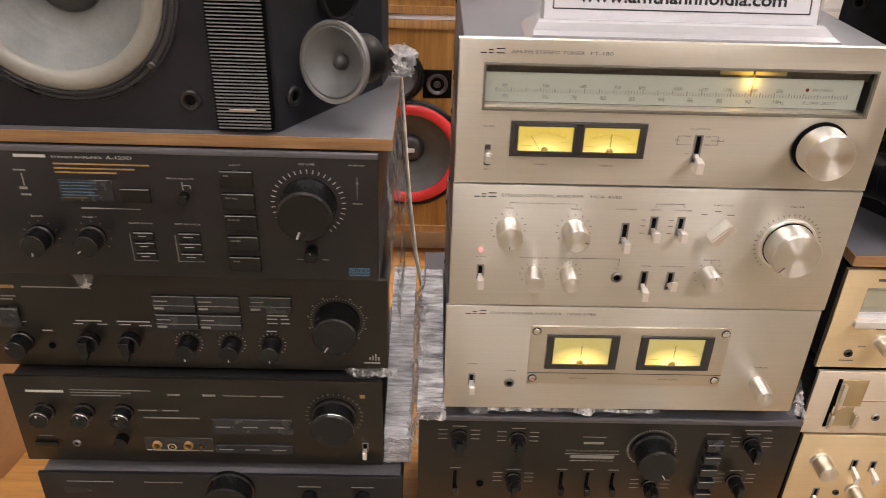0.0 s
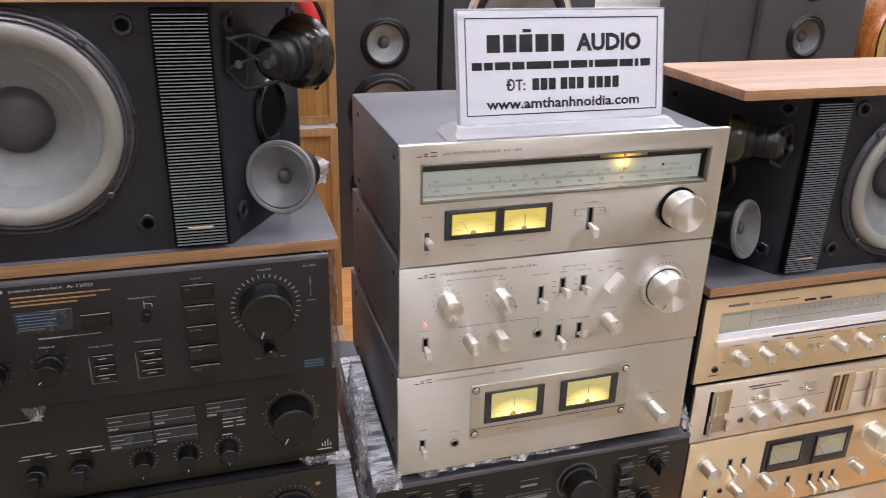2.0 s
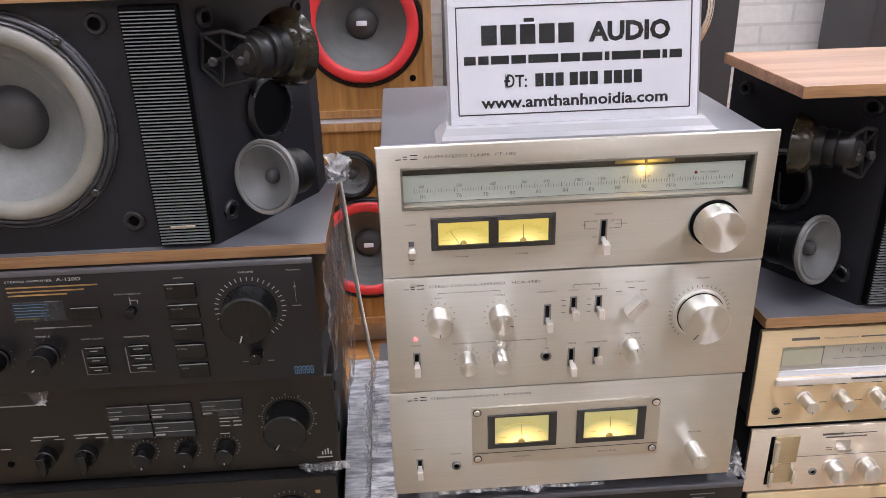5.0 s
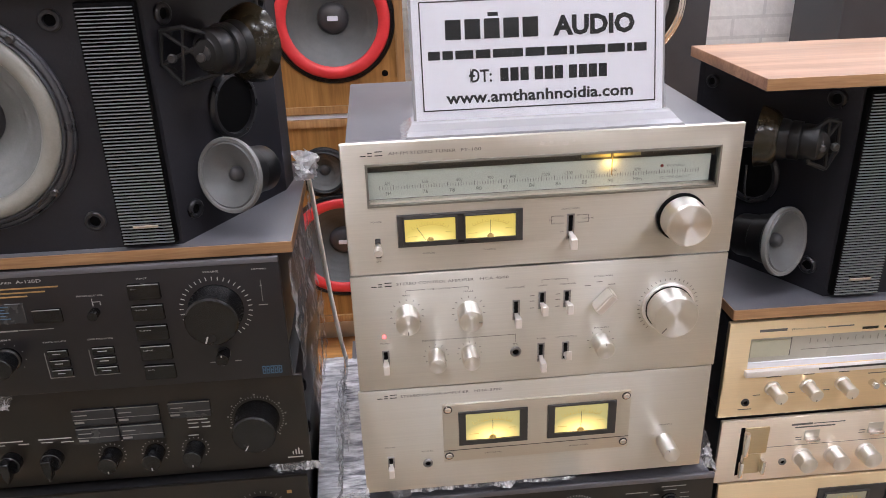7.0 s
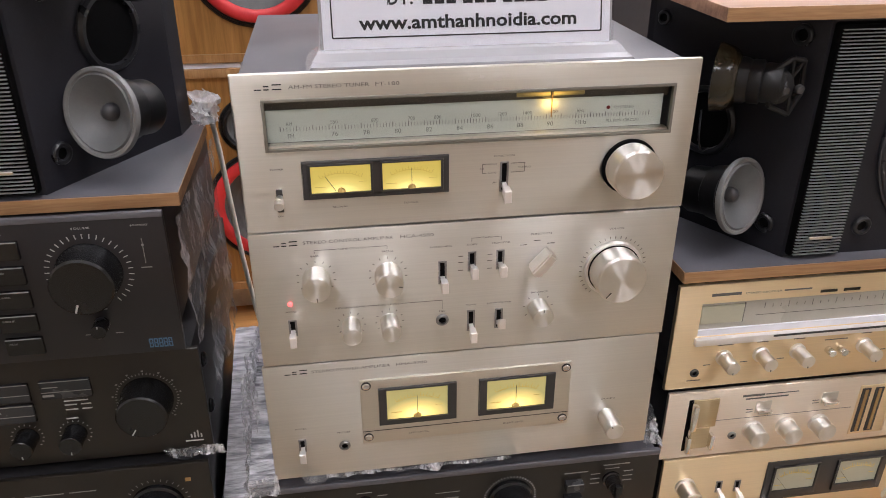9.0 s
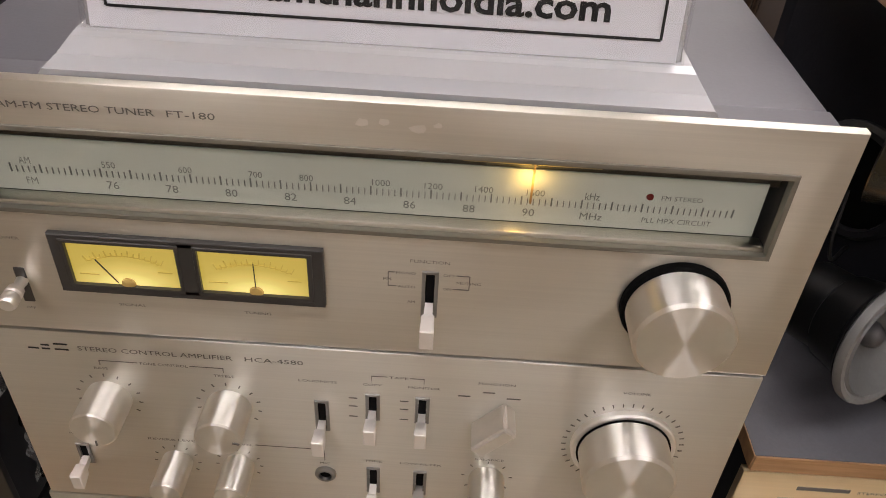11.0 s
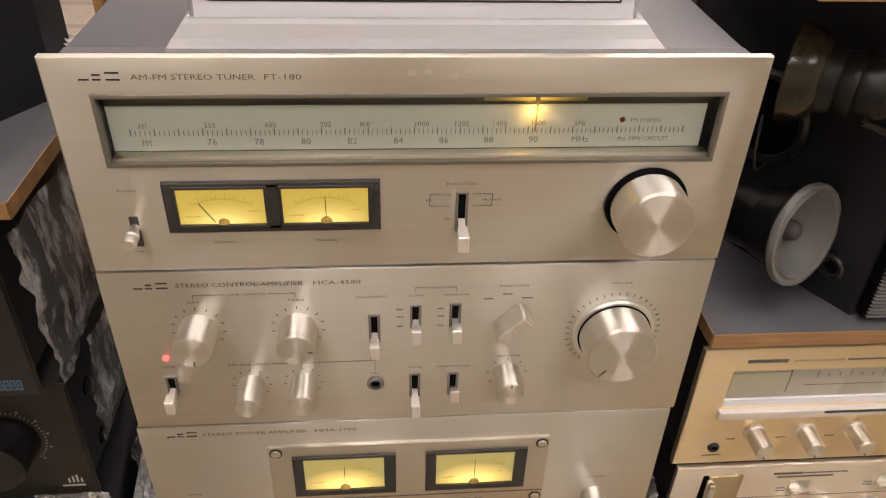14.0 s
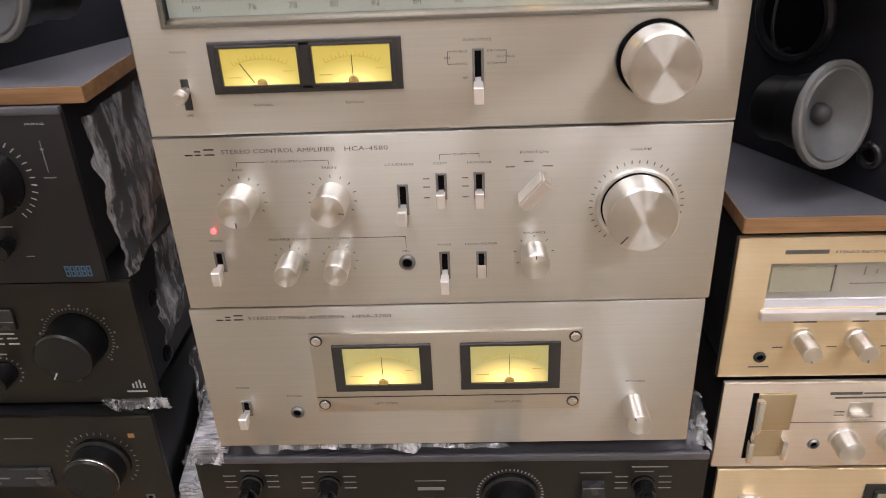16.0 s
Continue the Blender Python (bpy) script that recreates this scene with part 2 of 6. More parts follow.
DIAL_PLATE = plain("pale_green_dial_plate", (0.57, 0.595, 0.53), 0.35, 0.0, 0.06, 10, 300, 0.0)
DIAL_PLATE.node_tree.nodes["Principled BSDF"].inputs["Emission Color"].default_value = (0.8, 0.97, 0.9, 1)
DIAL_PLATE.node_tree.nodes["Principled BSDF"].inputs["Emission Strength"].default_value = 0.07  # faint glow that stands in for the bright reflection on the dial glass
DIM_DIAL = plain("unlit_dial_glass", (0.46, 0.44, 0.38), 0.25, 0.0, 0.06, 10, 300, 0.0)
METER_OFF = plain("unlit_meter_paper", (0.46, 0.45, 0.34), 0.35, 0.0, 0.06, 10, 300, 0.0)
CREAM = plain("cream_plastic_cord", (0.95, 0.92, 0.80), 0.3, 0.0, 0.06, 20, 300, 0.03)
PALE_WOOD = wood("pale_pine", (0.5, 0.36, 0.2), (0.68, 0.52, 0.32), 0.5, "Z")
BOARDS = wood("brown_floor_boards", (0.2, 0.115, 0.05), (0.36, 0.225, 0.11), 0.35, "X", 0.5)
FRONT_TILE = plain("brown_floor_tile", (0.26, 0.235, 0.18), 0.35, 0.0, 0.12, 4, 200, 0.05)
TILE = plain("pale_tile_base", (0.62, 0.59, 0.53), 0.3, 0.0, 0.08, 8, 200, 0.05)
WALL_PAINT = plain("sand_wall_paint", (0.66, 0.625, 0.57), 0.7, 0.0, 0.05, 3, 120, 0.2)
CEILING_PAINT = plain("white_ceiling", (0.86, 0.86, 0.84), 0.8, 0.0, 0.03, 3, 120, 0.1)
BRICK = brick_paint("white_painted_brick")
TOWER = plain("black_ash_tower", (0.03, 0.031, 0.035), 0.5, 0.0, 0.2, 8, 300, 0.25)
TOWER_SIDE = plain("dark_grey_tower_side", (0.055, 0.055, 0.06), 0.5, 0.0, 0.15, 8, 300, 0.2)
GREEN = plain("green_card", (0.06, 0.5, 0.16), 0.5, 0.0, 0.06, 12, 200, 0.02)
BRASS = plain("brass_ring", (0.55, 0.38, 0.15), 0.25, 1.0, 0.08, 20, 300, 0.0)
ORANGE_WOOD = wood("orange_lacquered_wood", (0.2, 0.06, 0.012), (0.38, 0.14, 0.03), 0.25, "Z")
LED = glow("red_led", (1.0, 0.06, 0.06), 5.0)
POINTER_LAMP = painted_bulb_glow("amber_pointer_lamp", (0.035, 0.026, 0.012), (1.0, 0.56, 0.10), 1.15, (1.0, 0.0, 0.6), 0.85)
POINTER_GLOW = painted_bulb_glow("amber_pointer_lamp_edge", (0.035, 0.026, 0.012), (1.0, 0.56, 0.10), 1.15, (0.0, 0.0, 0.6), 0.85)
DIFFUSER = glow("lamp_diffuser", (1.0, 0.955, 0.985), LAMP_POWER)
STEREO_RED = plain("dull_red_lamp", (0.22, 0.02, 0.015), 0.3, 0.0, 0.1, 30, 300, 0.0)
METER_INK = plain("brown_meter_print", (0.5, 0.38, 0.09), 0.5, 0.0, 0.1, 20, 200, 0.0)
METER_INK.node_tree.nodes["Principled BSDF"].inputs["Emission Color"].default_value = (0.72, 0.45, 0.05, 1)
METER_INK.node_tree.nodes["Principled BSDF"].inputs["Emission Strength"].default_value = 0.28  # bulb light through the thin ink, put in as emission
DIAL_INK = plain("grey_dial_print", (0.2, 0.21, 0.19), 0.5, 0.0, 0.1, 20, 200, 0.0)
BULB_COVER = plain("amber_bulb_cover", (0.55, 0.38, 0.12), 0.4, 0.0, 0.1, 30, 300, 0.0)
WORN = plain("worn_pale_metal", (0.74, 0.71, 0.65), 0.6, 0.5, 0.05, 60, 300, 0.0)
# meter papers: the bulb's light pool is painted into the emission colour
METER_SMALL = painted_bulb_glow("lit_tuner_meter", (0.40, 0.29, 0.045), (1.0, 0.82, 0.28), 1.25, reach=0.58)
METER_LARGE = painted_bulb_glow("lit_power_meter", (0.155, 0.132, 0.05), (1.0, 0.70, 0.20), 2.1, (0.5, 0.0, 0.08), 0.56)
FILM = film("cling_film", 0.09, 0.8)
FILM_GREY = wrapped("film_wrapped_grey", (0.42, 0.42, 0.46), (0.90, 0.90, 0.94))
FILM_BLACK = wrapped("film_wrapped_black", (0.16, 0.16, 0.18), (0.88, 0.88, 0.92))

m, nt, p = material("clear_acrylic")
p.inputs["Base Color"].default_value = (0.72, 0.72, 0.75, 1)
p.inputs["Transmission Weight"].default_value = 0.55
p.inputs["IOR"].default_value = 1.49
nt.links.new(span(nt, noise_tex(nt, coords(nt), 110, 3), 0.12, 0.18), p.inputs["Roughness"])
ACRYLIC = m

m, nt, p = material("thin_glass")
p.inputs["Base Color"].default_value = (0.02, 0.022, 0.021, 1)
p.inputs["Roughness"].default_value = 0.03
p.inputs["Alpha"].default_value = 0.05
GLASS = m


# ---- builders ----
BASE = {}


def thing(name, base, label, category, group="", kind=""):
    """An Empty at a thing's base, for its parts."""
    ob = new(name)
    ob.location = Vector(base) * K
    BASE[name] = ob
    return tagged(ob, label, category, group, kind)


def root(ob):
    while ob.parent:
        ob = ob.parent
    return ob


def put_uv(me):
    uv = me.uv_layers.new(name="uv")
    flat = np.empty(len(me.loops) * 2, np.float32)
    co = [v.co for v in me.vertices]
    for poly in me.polygons:
        n = poly.normal
        side = abs(n.x) > max(abs(n.y), abs(n.z))
        for i in poly.loop_indices:
            c = co[me.loops[i].vertex_index]
            flat[2 * i], flat[2 * i + 1] = (c.y, c.z) if side else (c.x, c.z + c.y)
    uv.data.foreach_set("uv", flat)


def mesh_of(name, bm, mat, origin, smooth=40):
    bmesh.ops.recalc_face_normals(bm, faces=bm.faces)
    for v in bm.verts:
        v.co = (v.co - Vector(origin)) * K
    me = bpy.data.meshes.new(name)
    bm.to_mesh(me)
    bm.free()
    me.materials.append(mat)
    if smooth:
        me.polygons.foreach_set("use_smooth", [True] * len(me.polygons))
        me.set_sharp_from_angle(angle=radians(smooth))
    if mat in (ALU, ALU_TONED, GOLD, PALE, OLD_GOLD, PLATE):
        put_uv(me)
    return me


def part(name, bm, mat, parent, label="", smooth=40):
    """One mesh under a thing or a part; its numbers are those of the plan."""
    top = root(parent)
    many = name in ("scale_print", "caption_print", "tick_print", "bracket_print", "maker_bar", "maker_print", "maker_mark", "blue_stripe_print", "edge_line", "badge_print", "blue_badge", "dial_print", "number_print", "worn_spot", "name_bar", "street_bar", "number_bar", "border_line", "writing_bar")
    me = mesh_of(name, bm, mat, top.location / K, smooth)
    ob = new(name, me)
    ob.parent = parent
    return tagged(ob, label, kind="stuff" if many else "")


def solid(name, bm, mat, label="", category="", group="", kind="", smooth=40, origin=None):
    """A thing of one mesh."""
    if origin is None:
        lo = [min(v.co[i] for v in bm.verts) for i in range(3)]
        hi = [max(v.co[i] for v in bm.verts) for i in range(3)]
        origin = ((lo[0] + hi[0]) / 2, (lo[1] + hi[1]) / 2, lo[2])
    ob = new(name, mesh_of(name, bm, mat, origin, smooth))
    ob.location = Vector(origin) * K
    return tagged(ob, label, category, group, kind)


def piece(name, me, parent, at):
    ob = new(name, me)
    ob.parent = parent
    ob.location = (Vector(at) - root(parent).location / K) * K
    return ob


def box(bm, x0, x1, y0, y1, z0, z1, bev=0.0, seg=2):
    v = [bm.verts.new((x, y, z)) for x in (x0, x1) for y in (y0, y1) for z in (z0, z1)]
    faces = [bm.faces.new([v[i] for i in q]) for q in ((0, 1, 3, 2), (4, 6, 7, 5), (0, 4, 5, 1), (2, 3, 7, 6), (0, 2, 6, 4), (1, 5, 7, 3))]
    if bev:
        edges = list({e for f in faces for e in f.edges})
        bmesh.ops.bevel(bm, geom=edges, offset=bev, segments=seg, affect="EDGES", profile=0.5)
    return bm


def boxed(*a, **k):
    return box(bmesh.new(), *a, **k)


def lathe(bm, profile, at, axis=(0, -1, 0), seg=32):
    """Turns a profile of (radius, way along the axis) round the axis through at."""
    w = Vector(axis).normalized()
    u = w.cross(Vector((0, 0, 1)) if abs(w.z) < 0.9 else Vector((1, 0, 0))).normalized()
    t = w.cross(u)
    rings = []
    for r, d in profile:
        c = Vector(at) + w * d
        if r <= 1e-6:
            rings.append([bm.verts.new(c)])
        else:
            rings.append([bm.verts.new(c + (u * math.cos(2 * math.pi * i / seg) + t * math.sin(2 * math.pi * i / seg)) * r) for i in range(seg)])
    for a, b in zip(rings, rings[1:]):
        for i in range(seg):
            j = (i + 1) % seg
            if len(a) == 1 and len(b) == 1:
                continue
            if len(a) == 1:
                bm.faces.new((a[0], b[i], b[j]))
            elif len(b) == 1:
                bm.faces.new((a[i], b[0], a[j]))
            else:
                bm.faces.new((a[i], b[i], b[j], a[j]))
    return bm


def lathed(profile, at, axis=(0, -1, 0), seg=32):
    return lathe(bmesh.new(), profile, at, axis, seg)


def rod(bm, a, b, r, seg=8, r2=None):
    a, b = Vector(a), Vector(b)
    d = (b - a).length
    r2 = r if r2 is None else r2
    return lathe(bm, [(0, 0), (r, 0), (r2, d), (0, d)], a, b - a, seg)


def window_plate(x0, x1, z0, z1, a0, a1, c0, c1, y0, y1, bev=0.0):
    """A plate with one opening (a0..a1, c0..c1) right through it."""
    bm = bmesh.new()
    def ring(p, q, r, s, y):
        return [bm.verts.new(c) for c in ((p, y, r), (q, y, r), (q, y, s), (p, y, s))]
    of, ob, nf, nb = ring(x0, x1, z0, z1, y0), ring(x0, x1, z0, z1, y1), ring(a0, a1, c0, c1, y0), ring(a0, a1, c0, c1, y1)
    rim = []
    for i in range(4):
        j = (i + 1) % 4
        bm.faces.new((of[i], of[j], nf[j], nf[i]))
        bm.faces.new((ob[i], ob[j], nb[j], nb[i]))
        bm.faces.new((of[i], of[j], ob[j], ob[i]))
        bm.faces.new((nf[i], nf[j], nb[j], nb[i]))
        rim.append(bm.edges.get((of[i], of[j])))
    if bev:
        bmesh.ops.bevel(bm, geom=rim, offset=bev, segments=2, affect="EDGES", profile=0.5)
    return bm


def holed_face(bm, x0, x1, z0, z1, y, holes, seg=48, frame_verts=None):
    """A flat face at y with round holes (x, z, r) cut through it."""
    outer = frame_verts or [bm.verts.new(c) for c in ((x0, y, z0), (x1, y, z0), (x1, y, z1), (x0, y, z1))]
    def loop(vs):
        return [bm.edges.get((a, b)) or bm.edges.new((a, b)) for a, b in zip(vs, vs[1:] + vs[:1])]
    edges = loop(outer)
    for hx, hz, r in holes:
        edges += loop([bm.verts.new((hx + r * math.cos(2 * math.pi * i / seg), y, hz + r * math.sin(2 * math.pi * i / seg))) for i in range(seg)])
    bmesh.ops.triangle_fill(bm, use_beauty=True, use_dissolve=False, edges=edges, normal=(0, -1, 0))
    return bm


def open_box(x0, x1, y0, y1, z0, z1, holes):
    """A cabinet whose front has round holes."""
    bm = bmesh.new()
    v = [bm.verts.new((x, y, z)) for x in (x0, x1) for y in (y0, y1) for z in (z0, z1)]
    for q in ((0, 1, 3, 2), (4, 6, 7, 5), (2, 3, 7, 6), (0, 2, 6, 4), (1, 5, 7, 3)):
        bm.faces.new([v[i] for i in q])
    return holed_face(bm, x0, x1, z0, z1, y0, holes, frame_verts=[v[0], v[4], v[5], v[1]])


def ticks(bm, x, z, y, r0, r1, a0, a1, n, w=0.0006):
    """Small marks round a knob, from a0 to a1 degrees clockwise from the top."""
    for i in range(n):
        a = radians(a0 + (a1 - a0) * i / max(1, n - 1))
        s, c = math.sin(a), math.cos(a)
        pts = [(x + r * s + k * w * c, z + r * c - k * w * s) for r, k in ((r0, -1), (r1, -1), (r1, 1), (r0, 1))]
        f = [bm.verts.new((px, y - 0.0003, pz)) for px, pz in pts]
        g = [bm.verts.new((px, y + 0.0003, pz)) for px, pz in pts]
        bm.faces.new(f)
        for k in range(4):
            bm.faces.new((f[k], f[(k + 1) % 4], g[(k + 1) % 4], g[k]))
    return bm


def bar(bm, x0, x1, z, y, h=0.0012):
    return box(bm, min(x0, x1), max(x0, x1), y - 0.0003, y + 0.0004, z - h / 2, z + h / 2)


def line(bm, x0, z0, x1, z1, y, w=0.0007):
    if abs(x1 - x0) > abs(z1 - z0):
        return box(bm, min(x0, x1), max(x0, x1), y - 0.0003, y + 0.0004, z0 - w / 2, z0 + w / 2)
    return box(bm, x0 - w / 2, x0 + w / 2, y - 0.0003, y + 0.0004, min(z0, z1), max(z0, z1))


def words(text, x0, x1, z, y, h, mat, parent, name="lettering", lean=0.0, bold=0.0):
    """Printed words from x0 to x1, h high, on the plane y."""
    cu = bpy.data.curves.new("t", "FONT")
    cu.body, cu.size, cu.extrude, cu.offset, cu.resolution_u = text, 1.0, 0.0, bold, 2
    ob = bpy.data.objects.new("t", cu)
    scene.collection.objects.link(ob)
    me = bpy.data.meshes.new_from_object(ob.evaluated_get(bpy.context.evaluated_depsgraph_get()))
    bpy.data.objects.remove(ob)
    co = np.array([v.co[:] for v in me.vertices])
    lo, hi = co.min(0), co.max(0)
    org = root(parent).location / K
    for v, c in zip(me.vertices, co):
        v.co = (Vector((x0 + (c[0] - lo[0]) / (hi[0] - lo[0]) * (x1 - x0), y - 0.0004, z + ((c[1] - lo[1]) / (hi[1] - lo[1]) - 0.5) * h)) - org) * K
    me.materials.clear()
    me.materials.append(mat)
    made = new(name, me)
    made.parent = parent
    return made


def knob(parent, x, z, y, r, d, mat=None, ring=0.0, mark=None, name="knob", skirt=0.0, dome=0.0):
    """A turned knob standing d proud of the panel at y."""
    mat = mat or TURNED
    c = r * 0.07
    prof = [(r * 0.97, 0), (r, d * 0.1), (r, d - c), (r - c, d), (r * 0.5, d + dome * 0.7), (0, d + dome)]
    if skirt:
        prof = [(skirt, 0), (skirt, d * 0.16), (r, d * 0.22)] + prof[2:]
    k = part(name, lathed(prof, (x, y, z), seg=40 if r > 0.012 else 24), mat, parent)
    if ring:
        part("collar", lathed([(ring, 0), (ring, 0.0035), (ring - 0.001, 0.0045), (r * 0.9, 0.0045)], (x, y, z), seg=40), BLACK if mat is TURNED and name == "tuning_knob" else SATIN, k)
        if name == "volume_knob" and mat is TURNED:
            part("collar", lathed([(r + 0.0012, 0), (r + 0.0012, 0.0052), (r * 0.9, 0.0052)], (x, y, z), seg=40), BLACK, k)
    if mark:
        a = radians(mark[0])
        s, cc = math.sin(a), math.cos(a)
        b = bmesh.new()
        ticks(b, x, z, y - d - 0.0003, r * 0.62, r * 0.92, mark[0], mark[0], 1, mark[1] if len(mark) > 1 else 0.0005)
        part("pointer_mark", b, PALE_PRINT if mat not in (TURNED, TURNED_GOLD) else ETCH, k)
    return k


def lever(parent, x, top, bottom, y, tip, w=0.0062, mat=None):
    """A lever switch: a dark slot with a flared metal bat that points out and down."""
    s = part("switch_slot", boxed(x - 0.0024, x + 0.0024, y - 0.0007, y + 0.002, bottom, top, bev=0.0006, seg=1), BLACK, parent)
    bm = bmesh.new()
    z0 = bottom + (top - bottom) * 0.25
    rings = []
    for f, hw, hh in ((0, 0.0021, 0.0022), (0.4, 0.0023, 0.0026), (0.5, w / 2, 0.0046), (1, w * 0.56, 0.0062)):
        c = Vector((x, y + 0.001 + (tip[0] - y - 0.001) * f, z0 + (tip[1] - z0) * f))
        rings.append([bm.verts.new(c + Vector((sx * hw, 0, sz * hh))) for sx, sz in ((-1, -1), (1, -1), (1, 1), (-1, 1))])
    for a, b in zip(rings, rings[1:]):
        for i in range(4):
            bm.faces.new((a[i], a[(i + 1) % 4], b[(i + 1) % 4], b[i]))
    bm.faces.new(rings[0])
    bm.faces.new(rings[-1])
    bmesh.ops.bevel(bm, geom=list(rings[-1][0].link_edges) + list(rings[-1][2].link_edges), offset=0.0006, segments=1, affect="EDGES")
    part("lever", bm, mat or LEVER, s)
    if not mat:
        part("slot_frame", window_plate(x - 0.0043, x + 0.0043, bottom - 0.0012, top + 0.0014, x - 0.0025, x + 0.0025, bottom, top, y - 0.0011, y + 0.001, 0.0003), DULL_METAL, s)
    return s


def jack(parent, x, z, y, r=0.0068, mat=None):
    j = part("headphone_jack", lathed([(r, 0), (r, 0.0016), (r * 0.82, 0.0028), (r * 0.62, 0.0028), (r * 0.55, 0.0005)], (x, y, z), seg=20), mat or DULL_METAL, parent)
    part("socket_hole", lathed([(r * 0.56, 0.0006), (0, 0.0008)], (x, y, z), seg=16), BLACK, j)
    return j


def screw(parent, x, z, y, r=0.0042, mat=None):
    part("washer", lathed([(r * 1.3, 0), (r * 1.3, 0.0006), (0, 0.0007)], (x, y, z), seg=16), BEZEL, parent)
    s = part("screw", lathed([(r, 0), (r, 0.0012), (r * 0.8, 0.002), (r * 0.3, 0.0022), (0, 0.0016)], (x, y, z), seg=16), mat or CHROME, parent)
    return s


def meter(parent, x0, x1, z0, z1, a0, a1, c0, c1, y, mat, needle=0.0, arc=True):
    """A meter: bezel, paper, printed arc and needle; the needle leans by degrees."""
    f = part("meter", window_plate(x0, x1, z0, z1, a0, a1, c0, c1, y - 0.0028, y + 0.001, 0.0006), BEZEL, parent)
    part("meter_face", boxed(a0 - 0.001, a1 + 0.001, y - 0.0006, y + 0.0008, c0 - 0.001, c1 + 0.001), mat, f, "meter paper with printed scale")
    bm = bmesh.new()
    cx, w, h = (a0 + a1) / 2, a1 - a0, c1 - c0
    rad = w * 0.75
    cz = c1 - h * 0.3 - rad
    if arc:
        n = 15
        for i in range(n):
            a = radians(-27 + 54 * i / (n - 1))
            ticks(bm, cx, cz, y - 0.0008, rad, rad + h * (0.14 if i % 2 == 0 else 0.08), math.degrees(a), math.degrees(a), 1, 0.00022)
            b = radians(-27 + 54 * (i + 1) / (n - 1))
            if i < n - 1:
                xa, xb = cx + rad * math.sin(a), cx + rad * math.sin(b)
                bar(bm, xa, xb, cz + rad * math.cos((a + b) / 2), y - 0.0007, 0.00035)
        bar(bm, a0 + w * 0.06, a0 + w * 0.24, c0 + h * 0.22, y - 0.0007, 0.0004)
        bar(bm, a1 - w * 0.2, a1 - w * 0.07, c0 + h * 0.36, y - 0.0007, 0.0004)
    part("scale_print", bm, METER_INK, f)
    if mat in (METER_SMALL, METER_LARGE):
        part("bulb_cover", lathed([(w * 0.07, 0), (w * 0.062, 0.0012), (w * 0.035, 0.0018), (0, 0.002)], (cx, y - 0.0004, c0 + h * 0.03), seg=20), BULB_COVER, f, "amber bulb cover")
    bm = bmesh.new()
    ticks(bm, cx, c0 - h * 0.25, y - 0.0013, h * 0.36, h * 1.0, needle, needle, 1, 0.0002)
    part("needle", bm, PRINT, f)
    return f


def feet(parent, x0, x1, y0, y1, z, h):
    for x in (x0, x1):
        for y in (y0, y1):
            part("foot", lathed([(0.016, 0), (0.018, h * 0.3), (0.018, h), (0, h)], (x, y, z), (0, 0, 1), 20), RUBBER, parent)


def crumple(name, rows, mat, label, category, amp=0.004, nu=26, nv=40, seed=0.0, freq=38):
    """A creased sheet stretched over four corners (a, b along the top, c, d along the bottom)."""
    a, b, c, d = (Vector(r) for r in rows)
    nrm = (b - a).cross(c - a).normalized()
    bm = bmesh.new()
    grid = []
    for j in range(nv + 1):
        row = []
        for i in range(nu + 1):
            u, v = i / nu, j / nv
            p = (a * (1 - u) + b * u) * (1 - v) + (c * (1 - u) + d * u) * v
            q = p * freq + Vector((seed, seed * 2, -seed))
            k = abs(noise.noise(q)) * 1.6 + 0.5 * abs(noise.noise(q * 2.3)) + 0.8 * noise.noise(p * 9 + Vector((seed, 0, 0)))
            edge = 0.010 * noise.noise(Vector((seed + v * 9, u * 9, 3))) * (1 if u in (0, 1) or v in (0, 1) else 0)
            row.append(bm.verts.new(p + nrm * amp * (k - 0.7) + (b - a).normalized() * edge + (c - a).normalized() * edge * 0.7))
        grid.append(row)
    for j in range(nv):
        for i in range(nu):
            bm.faces.new((grid[j][i], grid[j][i + 1], grid[j + 1][i + 1], grid[j + 1][i]))
    bmesh.ops.solidify(bm, geom=bm.faces[:], thickness=0.0004)
    return solid(name, bm, mat, label, category, smooth=25)


# ---- the shop's shell ----
XW, XE, YS, YN, ZC = -2.4, 3.4, -3.6, 2.25, 3.0
solid("floor", boxed(XW, XE, -0.25, YN, -0.05, 0.0), FLOOR, "orange wood laminate floor", "floor", kind="structure")
# two unseen floor bands; their tones shape what the metal panels reflect
solid("floor_boards", boxed(XW, XE, YS, -1.5505, -0.05, 0.0), BOARDS, "brown boarded floor out of view, toned for reflections in the panels", "floor", kind="structure")
solid("floor_tiles", boxed(XW, XE, -1.55, -0.2505, -0.05, 0.0), FRONT_TILE, "brown floor out of view, toned for reflections in the panels", "floor", kind="structure")
# ceiling and all but the north wall are unseen, added to bounce light
solid("ceiling", boxed(XW, XE, YS, YN, ZC, ZC + 0.1), CEILING_PAINT, "plain white ceiling", "ceiling", kind="structure")
solid("wall_north", boxed(XW - 0.1, XE + 0.1, YN, YN + 0.12, -0.05, ZC + 0.1), BRICK, "white painted brick wall", "wall", kind="structure")
solid("wall_south", boxed(XW - 0.1, XE + 0.1, YS - 0.12, YS, -0.05, ZC + 0.1), WALL_PAINT, "plain sand-coloured painted wall", "wall", kind="structure")
solid("wall_west", boxed(XW - 0.12, XW, YS, YN, -0.05, ZC + 0.1), WALL_PAINT, "plain sand-coloured painted wall", "wall", kind="structure")
